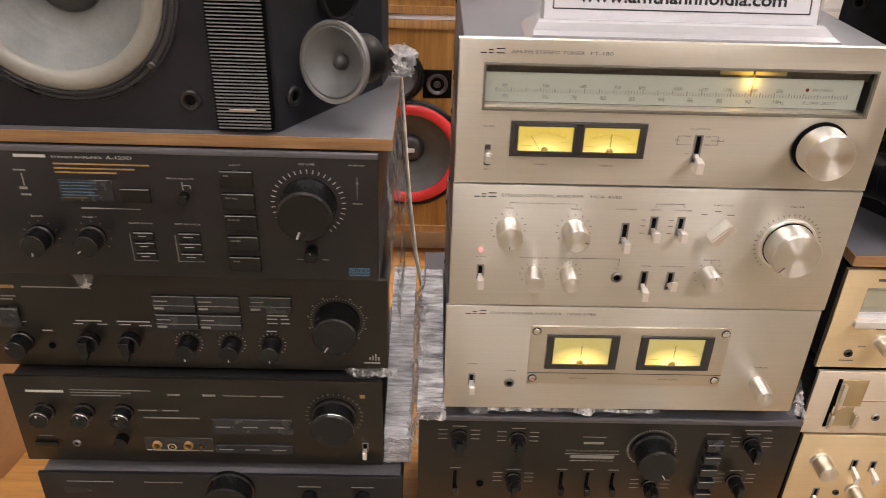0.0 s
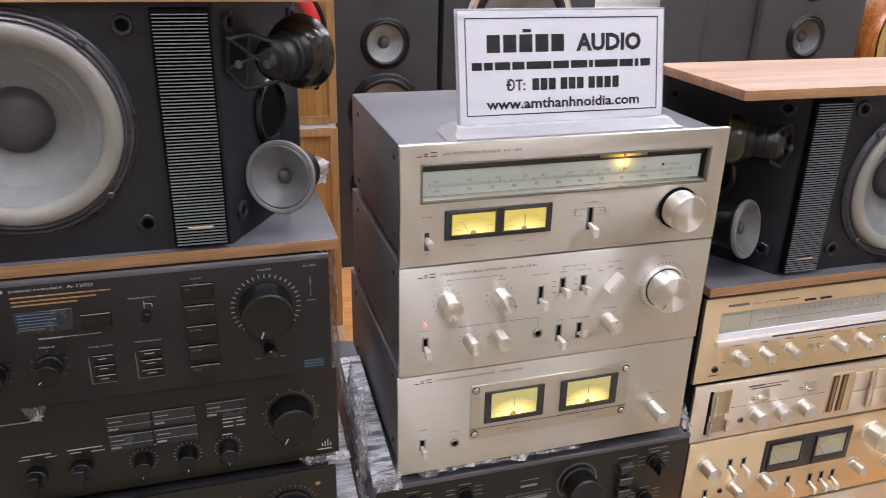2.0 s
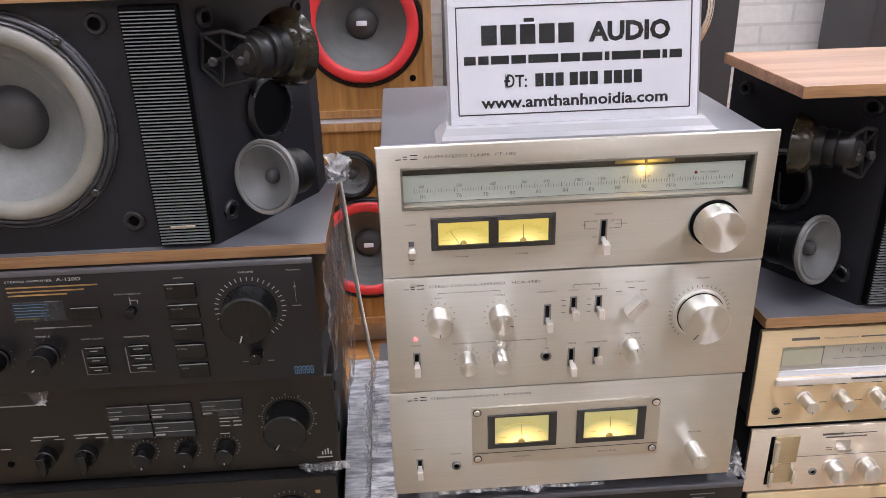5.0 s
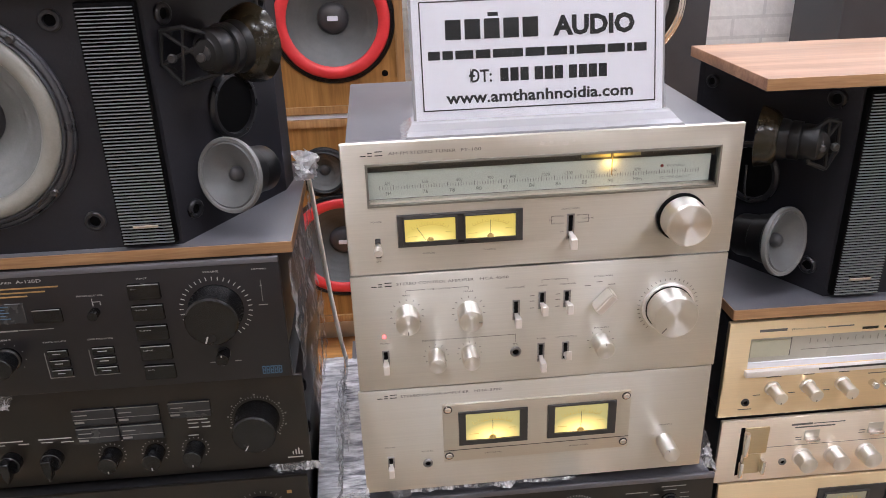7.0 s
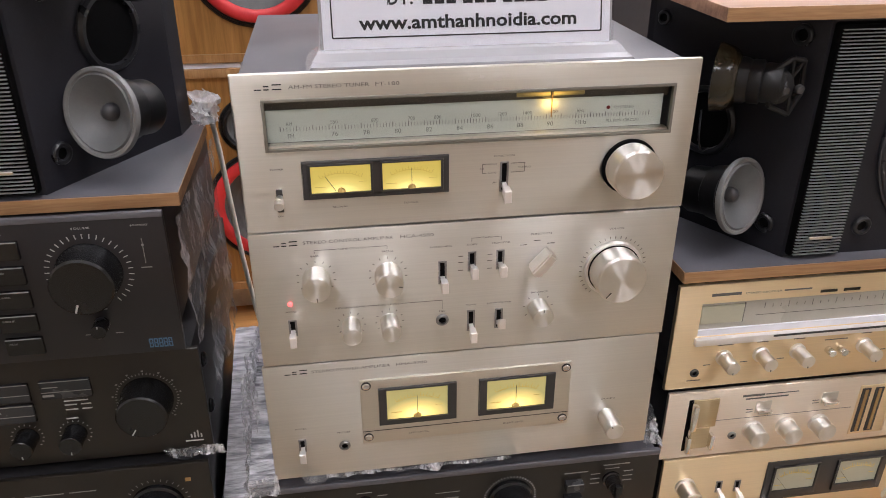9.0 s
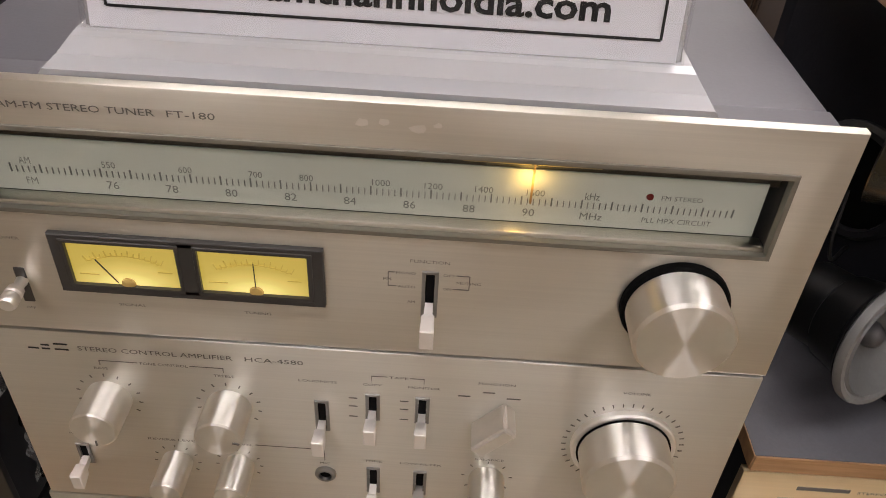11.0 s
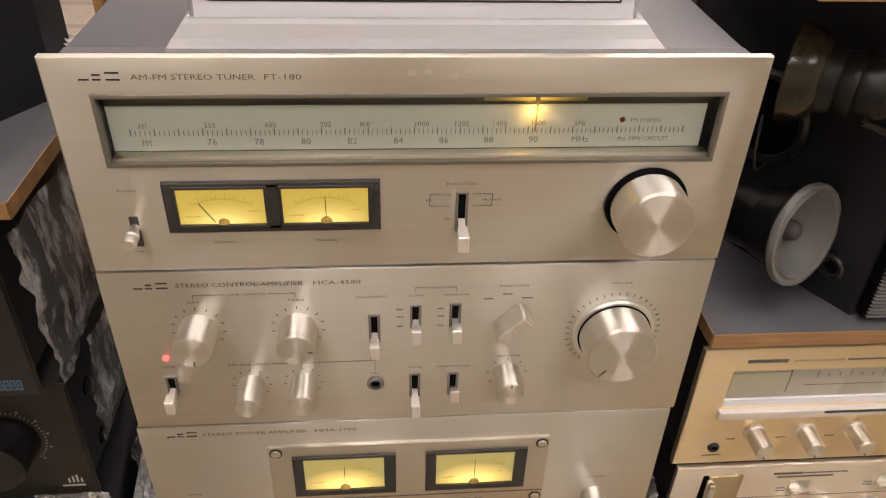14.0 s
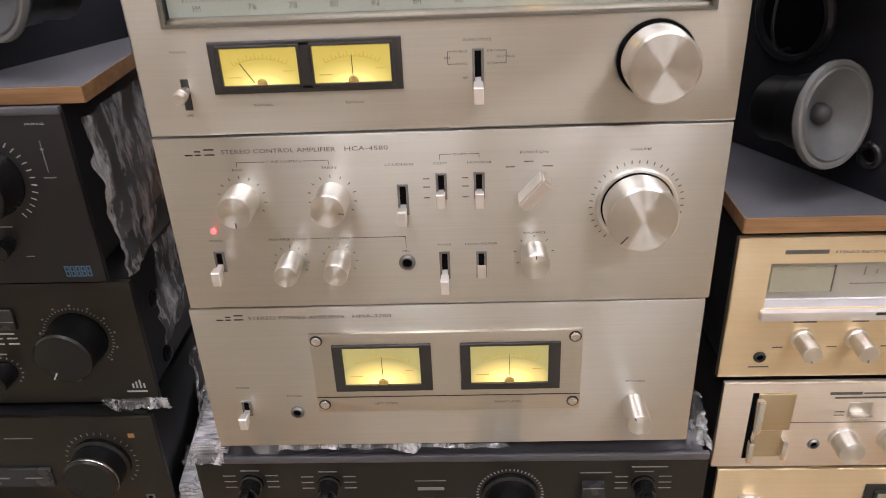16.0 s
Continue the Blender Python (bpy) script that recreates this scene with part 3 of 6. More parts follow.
solid("wall_east", boxed(XE, XE + 0.12, YS, YN, -0.05, ZC + 0.1), WALL_PAINT, "plain sand-coloured painted wall", "wall", kind="structure")


def ceiling_light(x, y):
    t = thing("ceiling_light", (x, y, ZC - 0.06), "added white ceiling light with a long diffuser, out of view", "ceiling light", "ceiling lights")
    part("frame", window_plate(x - 0.75, x + 0.75, y - 0.14, y + 0.14, x - 0.72, x + 0.72, y - 0.11, y + 0.11, 0, 0.06), WHITE, t)
    fr = t.children[0]
    for v in fr.data.vertices:  # the plate was drawn upright: lay it flat
        c = v.co + t.location
        v.co = Vector((c.x, c.z, c.y + (ZC - 0.06) * K)) - t.location
    part("diffuser", boxed(x - 0.72, x + 0.72, y - 0.11, y + 0.11, ZC - 0.05, ZC - 0.03), DIFFUSER, t, "glowing white diffuser")
    return t


# unseen lights, added and placed to brighten walnut, brick and the gap between stacks
lamp = ceiling_light(-0.55, -0.55)
for lx, ly in ((1.2, -0.55), (-0.75, -2.2), (1.65, -2.2), (-0.3, 0.72), (1.5, 1.2), (0.45, 1.55), (2.4, 1.45), (2.0, 0.3)):
    copy_thing(lamp, Matrix.Translation(Vector((lx, ly, ZC - 0.06)) * K))


# ---- the silver stack ----
def silver_case(t, z0, z1, depth, front=0.006, mat=SHEET_GREY):
    c = part("case", boxed(-0.212, 0.212, front, depth, z0, z1, bev=0.002), mat, t, "dark grey sheet metal case")
    for y in (0.05, depth - 0.05):
        for z in (z0 + 0.02, z1 - 0.02):
            part("screw", lathed([(0.004, 0), (0.004, 0.001), (0.002, 0.0022), (0, 0.002)], (-0.212, y, z), (-1, 0, 0), 12), SHEET_DARK, c)
            part("screw", lathed([(0.004, 0), (0.004, 0.001), (0.002, 0.0022), (0, 0.002)], (0.212, y, z), (1, 0, 0), 12), SHEET_DARK, c)
    return c


def maker_mark(parent, x, z, y, w, h, mat=PRINT):
    """The maker's mark as plain blocks."""
    bm = bmesh.new()
    s = h * 0.2
    bar(bm, x, x + w * 0.26, z - h * 0.4, y, s)
    for zz in (z - h * 0.4, z + h * 0.15):
        bar(bm, x + w * 0.34, x + w * 0.54, zz, y, s)
    for zz in (z - h * 0.4, z + h * 0.4):
        bar(bm, x + w * 0.66, x + w, zz, y, s)
    return part("maker_mark", bm, mat, parent)


TILT_UP = 0.2  # the tuner and its sign lean by this many degrees

# the tuner
tuner = thing("tuner", (0, 0.15, 0.792), "brushed silver stereo tuner with lit dial, on a silver amplifier", "tuner", "silver stack")
silver_case(tuner, 0.796, 0.936, 0.325, 0.031)
DA0, DA1, DC0, DC1 = -0.191, 0.193, 0.8715, 0.9175
part("case_front", window_plate(-0.212, 0.212, 0.796, 0.936, -0.196, 0.198, 0.8665, 0.9225, 0.0063, 0.0308), SHEET_GREY, tuner)
fp = part("front_panel", window_plate(-0.2175, 0.2175, 0.7903, 0.9415, DA0, DA1, DC0, DC1, 0.0, 0.006, 0.0012), ALU_TONED, tuner, "brushed aluminium front panel with dial opening")
part("dial_rim", window_plate(DA0 - 0.0014, DA1 + 0.0014, DC0 - 0.0014, DC1 + 0.0014, DA0 + 0.0012, DA1 - 0.0012, DC0 + 0.0012, DC1 - 0.0012, -0.0012, 0.004, 0.0005), STRIP, tuner)
hood = part("dial_recess", window_plate(DA0 - 0.004, DA1 + 0.004, DC0 - 0.004, DC1 + 0.004, DA0, DA1, DC0, DC1, 0.0062, 0.03), BEZEL, tuner)
part("lower_ledge", boxed(DA0 + 0.001, DA1 - 0.001, 0.003, 0.0125, DC0, DC0 + 0.0035, bev=0.0012), PLATE, hood, "pale bright ledge")
part("upper_strip", boxed(DA0, DA1, 0.013, 0.016, 0.904, DC1), DARK_STRIP, hood, "dark strip behind the dial")
dial = part("dial_plate", boxed(DA0 + 0.001, DA1 - 0.005, 0.0122, 0.0145, DC0 + 0.0036, 0.9055), DIAL_PLATE, tuner, "pale green printed dial plate")
bm = bmesh.new()
for i in range(121):
    x = -0.178 + i * 0.353 / 120
    ticks(bm, x, 0.8855, 0.0121, 0, 0.0036 if i % 5 else 0.0048, 0, 0, 1, 0.00022 if i % 5 else 0.00036)
part("tick_print", bm, DIAL_INK, dial)
for i, s in enumerate(("76", "78", "80", "82", "84", "86", "88", "90")):
    x = -0.129 + 0.0293 * i
    words(s, x - 0.003, x + 0.003, 0.8812, 0.0121, 0.0044, DIAL_INK, dial)
for s, x in (("550", -0.129), ("600", -0.0917), ("700", -0.0575), ("800", -0.0328), ("1000", 0.0035), ("1200", 0.029), ("1400", 0.0535), ("1600", 0.0785)):
    words(s, x - 0.0011 * len(s), x + 0.0011 * len(s), 0.8928, 0.0121, 0.0036, DIAL_INK, dial)
for s, x, z, w in (("AM", -0.170, 0.8925, 0.0055), ("FM", -0.169, 0.881, 0.0055), ("kHz", 0.106, 0.8928, 0.007), ("MHz", 0.107, 0.8812, 0.011)):
    words(s, x - w / 2, x + w / 2, z, 0.0121, 0.004, DIAL_INK, dial)
words("PLL MPX CIRCUIT", 0.132, 0.166, 0.8812, 0.0121, 0.003, DIAL_INK, dial)
words("FM STEREO", 0.139, 0.159, 0.8945, 0.0121, 0.0026, DIAL_INK, dial)
part("stereo_lamp", lathed([(0.0019, 0), (0.0016, 0.0007), (0, 0.0009)], (0.1335, 0.0122, 0.8945), seg=12), STEREO_RED, dial, "small unlit red lamp")
ptr = part("dial_pointer", boxed(0.0757, 0.0767, 0.0092, 0.0102, 0.888, 0.9125), OCHRE_PRINT, tuner, "thin tuning pointer")
# strips wider than the lamp: its fading glow is painted on as emission
part("pointer_lamp", boxed(0.0420, 0.0748, 0.0105, 0.0122, 0.9086, 0.9126, bev=0.0004, seg=1), POINTER_LAMP, ptr, "amber lamp strip, its fading glow painted in")
part("pointer_lamp", boxed(0.0777, 0.1080, 0.0105, 0.0122, 0.9086, 0.9126, bev=0.0004, seg=1), POINTER_GLOW, ptr, "amber lamp strip, its fading glow painted in")
bulb = bpy.data.lights.new("pointer_bulb", "POINT")
bulb.energy, bulb.color, bulb.shadow_soft_size = 0.012, (1.0, 0.62, 0.16), 0.004
lit = new("pointer_bulb", bulb)
lit.parent = ptr
lit.location = (Vector((0.0752, 0.0066, 0.9015)) - tuner.location / K) * K
g = part("dial_glass", boxed(DA0, DA1, 0.0032, 0.0042, DC0, DC1), GLASS, tuner, "clear dial glass")
g.visible_shadow = False
mt = part("meter_housing", window_plate(-0.1620, -0.0240, 0.8225, 0.8600, -0.1555, -0.0305, 0.8275, 0.8565, -0.0034, 0.001, 0.0008), BEZEL, tuner)
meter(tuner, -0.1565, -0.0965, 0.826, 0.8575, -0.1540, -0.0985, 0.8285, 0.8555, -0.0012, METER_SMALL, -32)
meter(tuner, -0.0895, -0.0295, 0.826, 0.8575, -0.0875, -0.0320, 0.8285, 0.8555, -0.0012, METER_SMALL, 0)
part("meter_divider", boxed(-0.0975, -0.0885, -0.0034, 0.001, 0.825, 0.859, bev=0.0005, seg=1), BEZEL, mt)
maker_mark(fp, -0.1965, 0.930, 0, 0.0235, 0.0052)
words("AM-FM STEREO TUNER", -0.167, -0.096, 0.9295, 0, 0.0034, ETCH, fp)
words("FT-180", -0.0905, -0.069, 0.9295, 0, 0.0034, ETCH, fp)
words("POWER", -0.190, -0.178, 0.8535, 0, 0.0018, ETCH, fp)
words("OFF", -0.187, -0.182, 0.8065, 0, 0.0018, ETCH, fp)
words("SIGNAL", -0.1355, -0.1205, 0.813, 0, 0.0018, ETCH, fp)
words("TUNING", -0.068, -0.054, 0.813, 0, 0.0018, ETCH, fp)
words("FUNCTION", 0.0195, 0.0395, 0.8555, 0, 0.002, ETCH, fp)
words("MONO", 0.0125, 0.0225, 0.8475, 0, 0.0017, ETCH, fp)
words("AUTO", 0.0135, 0.0225, 0.8385, 0, 0.0017, ETCH, fp)
words("OFF", 0.0365, 0.0425, 0.8475, 0, 0.0017, ETCH, fp)
words("ON", 0.0365, 0.041, 0.8385, 0, 0.0017, ETCH, fp)
words("MUTING", 0.0435, 0.056, 0.843, 0, 0.0017, ETCH, fp)
words("FM", 0.006, 0.010, 0.843, 0, 0.0017, ETCH, fp)
words("AM", 0.0185, 0.0225, 0.8285, 0, 0.0017, ETCH, fp)
bm = bmesh.new()
line(bm, 0.0085, 0.8475, 0.0118, 0.8475, 0, 0.0005)
line(bm, 0.0085, 0.8385, 0.0125, 0.8385, 0, 0.0005)
line(bm, 0.0085, 0.8385, 0.0085, 0.8475, 0, 0.0005)
line(bm, 0.0432, 0.8475, 0.0500, 0.8475, 0, 0.0005)
line(bm, 0.0417, 0.8385, 0.0500, 0.8385, 0, 0.0005)
line(bm, 0.0500, 0.8385, 0.0500, 0.8475, 0, 0.0005)
part("bracket_print", bm, ETCH, fp)
ps = part("switch_slot", boxed(-0.187, -0.181, -0.0007, 0.002, 0.8105, 0.834, bev=0.0006, seg=1), BEZEL, tuner)
part("lever", lathed([(0.0032, 0), (0.0028, 0.005), (0.0042, 0.007), (0.0047, 0.0105), (0.0038, 0.0115), (0.0046, 0.0125), (0.0048, 0.0175), (0.0040, 0.019), (0, 0.0195)], (-0.184, 0, 0.8255), (0, -1, -0.08), 18), SATIN, ps)
lever(tuner, 0.030, 0.848, 0.820, 0.0, (-0.021, 0.8205), 0.0066)
knob(tuner, 0.1555, 0.838, 0, 0.0253, 0.029, TURNED, ring=0.0278, name="tuning_knob")
bm = bmesh.new()
rnd = random.Random(3)
for bx, bz, br in ((-0.0035, 0.9315, 0.0035), (0.006, 0.9325, 0.0026), (0.0215, 0.9300, 0.004), (0.030, 0.932, 0.002)):
    pts = [bm.verts.new((bx + br * rnd.uniform(0.6, 1.2) * math.cos(a), -0.0002, bz + 0.7 * br * rnd.uniform(0.6, 1.2) * math.sin(a))) for a in (0, 0.7, 1.5, 2.2, 3, 3.8, 4.6, 5.5)]
    bm.faces.new(pts)
part("worn_spot", bm, WORN, fp, "dull worn spots of old tape")

# the control amplifier
pre = thing("control_amplifier", (0, 0.15, 0.640), "brushed silver control amplifier with knobs and levers, under a tuner", "amplifier", "silver stack")
silver_case(pre, 0.644, 0.7865, 0.34)
fp = part("front_panel", boxed(-0.2175, 0.2175, 0, 0.006, 0.6405, 0.7922, bev=0.0012), ALU, pre, "brushed aluminium front panel")
maker_mark(fp, -0.1945, 0.7805, 0, 0.023, 0.0052)
words("STEREO CONTROL AMPLIFIER", -0.166, -0.0785, 0.7805, 0, 0.0034, ETCH, fp)
words("HCA-4580", -0.0715, -0.0385, 0.7805, 0, 0.0034, ETCH, fp)
for x, z in ((-0.156, 0.741), (-0.085, 0.740)):
    knob(pre, x, z, 0, 0.0136, 0.026, TURNED, mark=(100 if x > -0.1 else 180,))
    part("scale_print", ticks(bmesh.new(), x, z, 0, 0.0172, 0.0195, -125, 125, 11, 0.00035), ETCH, fp)
for x, z in ((-0.1245, 0.684), (-0.085, 0.6845)):
    knob(pre, x, z, 0, 0.0098, 0.026, TURNED)
    part("scale_print", ticks(bmesh.new(), x, z, 0, 0.013, 0.015, -125, 125, 9, 0.0003), ETCH, fp)
knob(pre, 0.0725, 0.687, 0, 0.0112, 0.024, TURNED, mark=(0,))
part("scale_print", ticks(bmesh.new(), 0.0725, 0.687, 0, 0.0142, 0.0163, -125, 125, 7, 0.0003), ETCH, fp)
knob(pre, 0.151, 0.728, 0, 0.0268, 0.03, TURNED, ring=0.0312, name="volume_knob", mark=(-140, 0.0005))
part("scale_print", ticks(bmesh.new(), 0.151, 0.728, 0, 0.0338, 0.0365, -140, 140, 31, 0.00035), ETCH, fp)
# the selector: a wedge-shaped bar knob
bm = bmesh.new()
bmesh.ops.create_cube(bm, size=1, matrix=pose(0.0715, -0.0105, 0.746, 0, 42, 0) @ Matrix.Diagonal((0.0105, 0.021, 0.0285, 1)))
bmesh.ops.bevel(bm, geom=bm.edges[:], offset=0.0018, segments=2, affect="EDGES")
sel = part("selector_knob", bm, SATIN, pre, "silver bar-shaped selector knob")
for x, t0, b0, tip in ((-0.0297, 0.7485, 0.725, (-0.02, 0.729)), (0.0005, 0.757, 0.7375, (-0.02, 0.7425)), (0.0297, 0.757, 0.7375, (-0.02, 0.7425)), (0.0005, 0.6885, 0.666, (-0.02, 0.667)), (0.0303, 0.688, 0.6665, (-0.019, 0.681)), (-0.1835, 0.6935, 0.677, (-0.018, 0.678))):
    lever(pre, x, t0, b0, 0, tip)
part("power_lamp", lathed([(0.0022, 0), (0.0022, 0.001), (0.0012, 0.002), (0, 0.0022)], (-0.184, 0, 0.7135), seg=14), LED, pre, "glowing red lamp")
jack(pre, -0.030, 0.681, 0)
for s, x0, x1, z in (("POWER", -0.189, -0.178, 0.7045), ("BASS", -0.160, -0.152, 0.7655), ("TREBLE", -0.091, -0.079, 0.7655), ("TONE CONTROL", -0.133, -0.105, 0.7715), ("REVERB LEVEL", -0.140, -0.108, 0.7045), ("MIC LEVEL", -0.096, -0.074, 0.7045), ("LOUDNESS", -0.042, -0.020, 0.7665), ("TAPE", 0.010, 0.021, 0.7735), ("COPY", -0.005, 0.006, 0.7665), ("MONITOR", 0.021, 0.0395, 0.7665), ("FUNCTION", 0.061, 0.082, 0.7735), ("VOLUME", 0.143, 0.159, 0.7735), ("TONE", -0.005, 0.006, 0.6965), ("LOW FILTER", 0.0175, 0.0435, 0.6965), ("BALANCE", 0.064, 0.082, 0.7055), ("MIC", -0.033, -0.027, 0.6915)):
    words(s, x0, x1, z, 0, 0.0019, ETCH, fp)
bm = bmesh.new()
line(bm, -0.156, 0.7715, -0.134, 0.7715, 0, 0.0004)
line(bm, -0.104, 0.7715, -0.085, 0.7715, 0, 0.0004)
line(bm, -0.156, 0.768, -0.156, 0.7717, 0, 0.0004)
line(bm, -0.085, 0.768, -0.085, 0.7717, 0, 0.0004)
line(bm, 0.0, 0.7735, 0.009, 0.7735, 0, 0.0004)
line(bm, 0.022, 0.7735, 0.030, 0.7735, 0, 0.0004)
line(bm, 0.0, 0.7695, 0.0, 0.7737, 0, 0.0004)
line(bm, 0.030, 0.7695, 0.030, 0.7737, 0, 0.0004)
line(bm, -0.107, 0.7045, -0.097, 0.7045, 0, 0.0004)
line(bm, -0.073, 0.7045, -0.030, 0.7045, 0, 0.0004)
line(bm, -0.030, 0.694, -0.030, 0.7047, 0, 0.0004)
for x in (-0.0105, 0.0195):
    for z in (0.754, 0.747, 0.738):
        bar(bm, x - 0.003, x + 0.002, z, 0, 0.0007)
for x0, x1, z in ((0.050, 0.057, 0.762), (0.064, 0.071, 0.766), (0.078, 0.086, 0.762)):
    bar(bm, x0, x1, z, 0, 0.0008)
part("caption_print", bm, ETCH, fp)

# the power amplifier
amp = thing("power_amplifier", (0, 0.15, 0.472), "brushed silver power amplifier with lit meters, on a black amplifier", "amplifier", "silver stack")
silver_case(amp, 0.491, 0.636, 0.36)
feet(amp, -0.17, 0.17, 0.05, 0.3, 0.465, 0.027)
fp = part("front_panel", boxed(-0.2175, 0.2175, 0, 0.006, 0.4865, 0.6392, bev=0.0012), ALU, amp, "brushed aluminium front panel")
maker_mark(fp, -0.195, 0.6305, 0, 0.0235, 0.0052)
words("STEREO POWER AMPLIFIER", -0.167, -0.084, 0.6298, 0, 0.0034, ETCH, fp)
words("HMA-3780", -0.0775, -0.0445, 0.6298, 0, 0.0034, ETCH, fp)
mp = part("meter_plate", boxed(-0.1175, 0.1175, -0.0032, 0.001, 0.5285, 0.6135, bev=0.0009), PLATE, amp, "polished aluminium meter plate")
part("groove", bar(bmesh.new(), -0.1172, 0.1172, 0.5455, -0.0031, 0.0009), BEZEL, mp)
words("LEFT LEVEL", -0.066, -0.044, 0.538, -0.0032, 0.0021, ETCH, mp)
words("RIGHT LEVEL", 0.042, 0.066, 0.538, -0.0032, 0.0021, ETCH, mp)
for x in (-0.111, 0.111):
    for z in (0.607, 0.5375):
        screw(amp, x, z, -0.0032)
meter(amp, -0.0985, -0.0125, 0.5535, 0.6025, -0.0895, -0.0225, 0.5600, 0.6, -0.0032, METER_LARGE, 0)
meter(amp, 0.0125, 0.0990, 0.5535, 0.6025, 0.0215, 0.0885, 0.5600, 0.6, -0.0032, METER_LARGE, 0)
lever(amp, -0.184, 0.5395, 0.5245, 0, (-0.018, 0.5275))
jack(amp, -0.138, 0.527, 0, 0.0063)
knob(amp, 0.1655, 0.5315, 0, 0.0106, 0.031, TURNED, mark=(-30,))
for s, x0, x1, z in (("POWER", -0.190, -0.178, 0.5555), ("PHONES", -0.145, -0.131, 0.5455), ("SPEAKERS", 0.157, 0.174, 0.556)):
    words(s, x0, x1, z, 0, 0.0019, ETCH, fp)
tuner.rotation_euler = (0, radians(-TILT_UP), 0)
tuner.location.z += 0.0034 * K
pre.rotation_euler = (0, radians(-0.2), 0)
amp.rotation_euler = (0, radians(-0.3), 0)
amp.location.x -= 0.0015 * K

# ---- the acrylic sign on the tuner ----
SY, SC = 0.0325, -0.002
sign = thing("sign_stand", (0, SY, 0.9405), "clear acrylic sign stand with white printed card, on the tuner", "sign")
bm = bmesh.new()
prof = [(0.0078, 0.9400), (0.080, 0.9400), (0.080, 0.9455), (0.056, 0.9560), (0.034, 0.9560), (0.0285, 0.9545), (0.0205, 0.9485), (0.0078, 0.9470)]
a = [bm.verts.new((-0.153 + (z - 0.94) * 0.75, y, z)) for y, z in prof]
b = [bm.verts.new((0.151 - (z - 0.94) * 0.75, y, z)) for y, z in prof]
bm.faces.new(a)
bm.faces.new(b)
for i in range(len(prof)):
    j = (i + 1) % len(prof)
    bm.faces.new((a[i], a[j], b[j], b[i]))
part("base", bm, ACRYLIC, sign, "clear acrylic foot", smooth=0)
card = part("card", boxed(SC - 0.1335, SC + 0.1335, SY, SY + 0.001, 0.9565, 1.087), WHITE, sign, "white printed card")
pane = part("front_pane", boxed(SC - 0.1365, SC + 0.1365, SY - 0.0035, SY - 0.0012, 0.9545, 1.090, bev=0.0006, seg=1), GLASS, sign, "clear acrylic pane")
pane.visible_shadow = False
back = part("back_pane", boxed(SC - 0.1365, SC + 0.1365, SY + 0.0022, SY + 0.0045, 0.9545, 1.090, bev=0.0006, seg=1), ACRYLIC, sign)
bm = bmesh.new()
for z in (0.9665, 1.0785):
    bar(bm, SC - 0.125, SC + 0.125, z, SY, 0.0013)
for x in (SC - 0.125, SC + 0.125):
    line(bm, x, 0.9665, x, 1.0785, SY, 0.0013)
part("border_line", bm, PRINT, card)
# the trader's name, street and number stay plain bars
bm = bmesh.new()
for i in range(5):
    bar(bm, -0.101 + i * 0.0204, -0.0845 + i * 0.0204, 1.0495, SY, 0.0205)
bar(bm, -0.056, -0.045, 1.0640, SY, 0.004)
part("name_bar", bm, PRINT, card)
words("AUDIO", 0.0128, 0.1005, 1.0495, SY, 0.0215, PRINT, card, bold=0.045)
bm = bmesh.new()
x = -0.120
for w in (0.0125, 0.011, 0.019, 0.0155, 0.032, 0.0205, 0.0215, 0.005, 0.031, 0.0185, 0.005, 0.0135):
    bar(bm, x, x + w, 1.0237, SY, 0.0090)
    x += w + 0.0026
part("street_bar", bm, PRINT, card)
words("ĐT:", -0.078, -0.0535, 1.0013, SY, 0.0142, PRINT, card, bold=0.018)
bm = bmesh.new()
x = -0.0445
for n in (3, 3, 4):
    for i in range(n):
        bar(bm, x, x + 0.0088, 1.0013, SY, 0.0140)
        x += 0.0108
    x += 0.0045
part("number_bar", bm, PRINT, card)
words("www.amthanhnoidia.com", -0.103, 0.099, 0.9790, SY, 0.0125, PRINT, card, bold=0.026)
for ob in (card, pane, back):
    ob.rotation_euler = (radians(-11.5), 0, 0)
sign.rotation_euler = (0, radians(-TILT_UP), 0)
sign.scale = (1.013, 1.0, 1.0)
sign.location.x += 0.003 * K


# ---- black amplifiers ----
def amp_body(t, x0, x1, y, z0, z1, depth, panel, label, inset=0.008, case=SHEET_DARK, foot=0.012):
    part("case", boxed(x0 + inset, x1 - inset, y + 0.006, y + depth, z0 + foot, z1 - 0.003, bev=0.002), case, t, "dark sheet metal case")
    feet(t, x0 + 0.06, x1 - 0.06, y + 0.05, y + depth - 0.05, z0, foot + 0.002)
    return part("front_panel", boxed(x0, x1, y, y + 0.006, z0 + 0.003, z1, bev=0.0012), panel, t, label)


def bars(parent, y, rows, mat, h=0.0016, name="caption_print"):
    bm = bmesh.new()
    for r in rows:
        bar(bm, r[0], r[1], r[2], y, r[3] if len(r) > 3 else h)
    return part(name, bm, mat, parent)


def button(parent, x0, x1, z0, z1, y, d=0.003, mat=None, name="button", top=True):
    b = part(name, boxed(x0, x1, y - d, y + 0.001, z0, z1, bev=0.0007, seg=1), mat or BLACK_KNOB, parent)
    if top:
        part("edge_line", bar(bmesh.new(), x0 + 0.001, x1 - 0.001, z1 - 0.0006, y - d, 0.0007), DIM_PRINT, b)
    return b


def settle(ob, size, old, place):
    """Sizes a thing so that the point old of its plan comes to lie at place."""
    ob.scale = (size, size, size)
    ob.location = (Vector(place) + (ob.location / K - Vector(old)) * size) * K


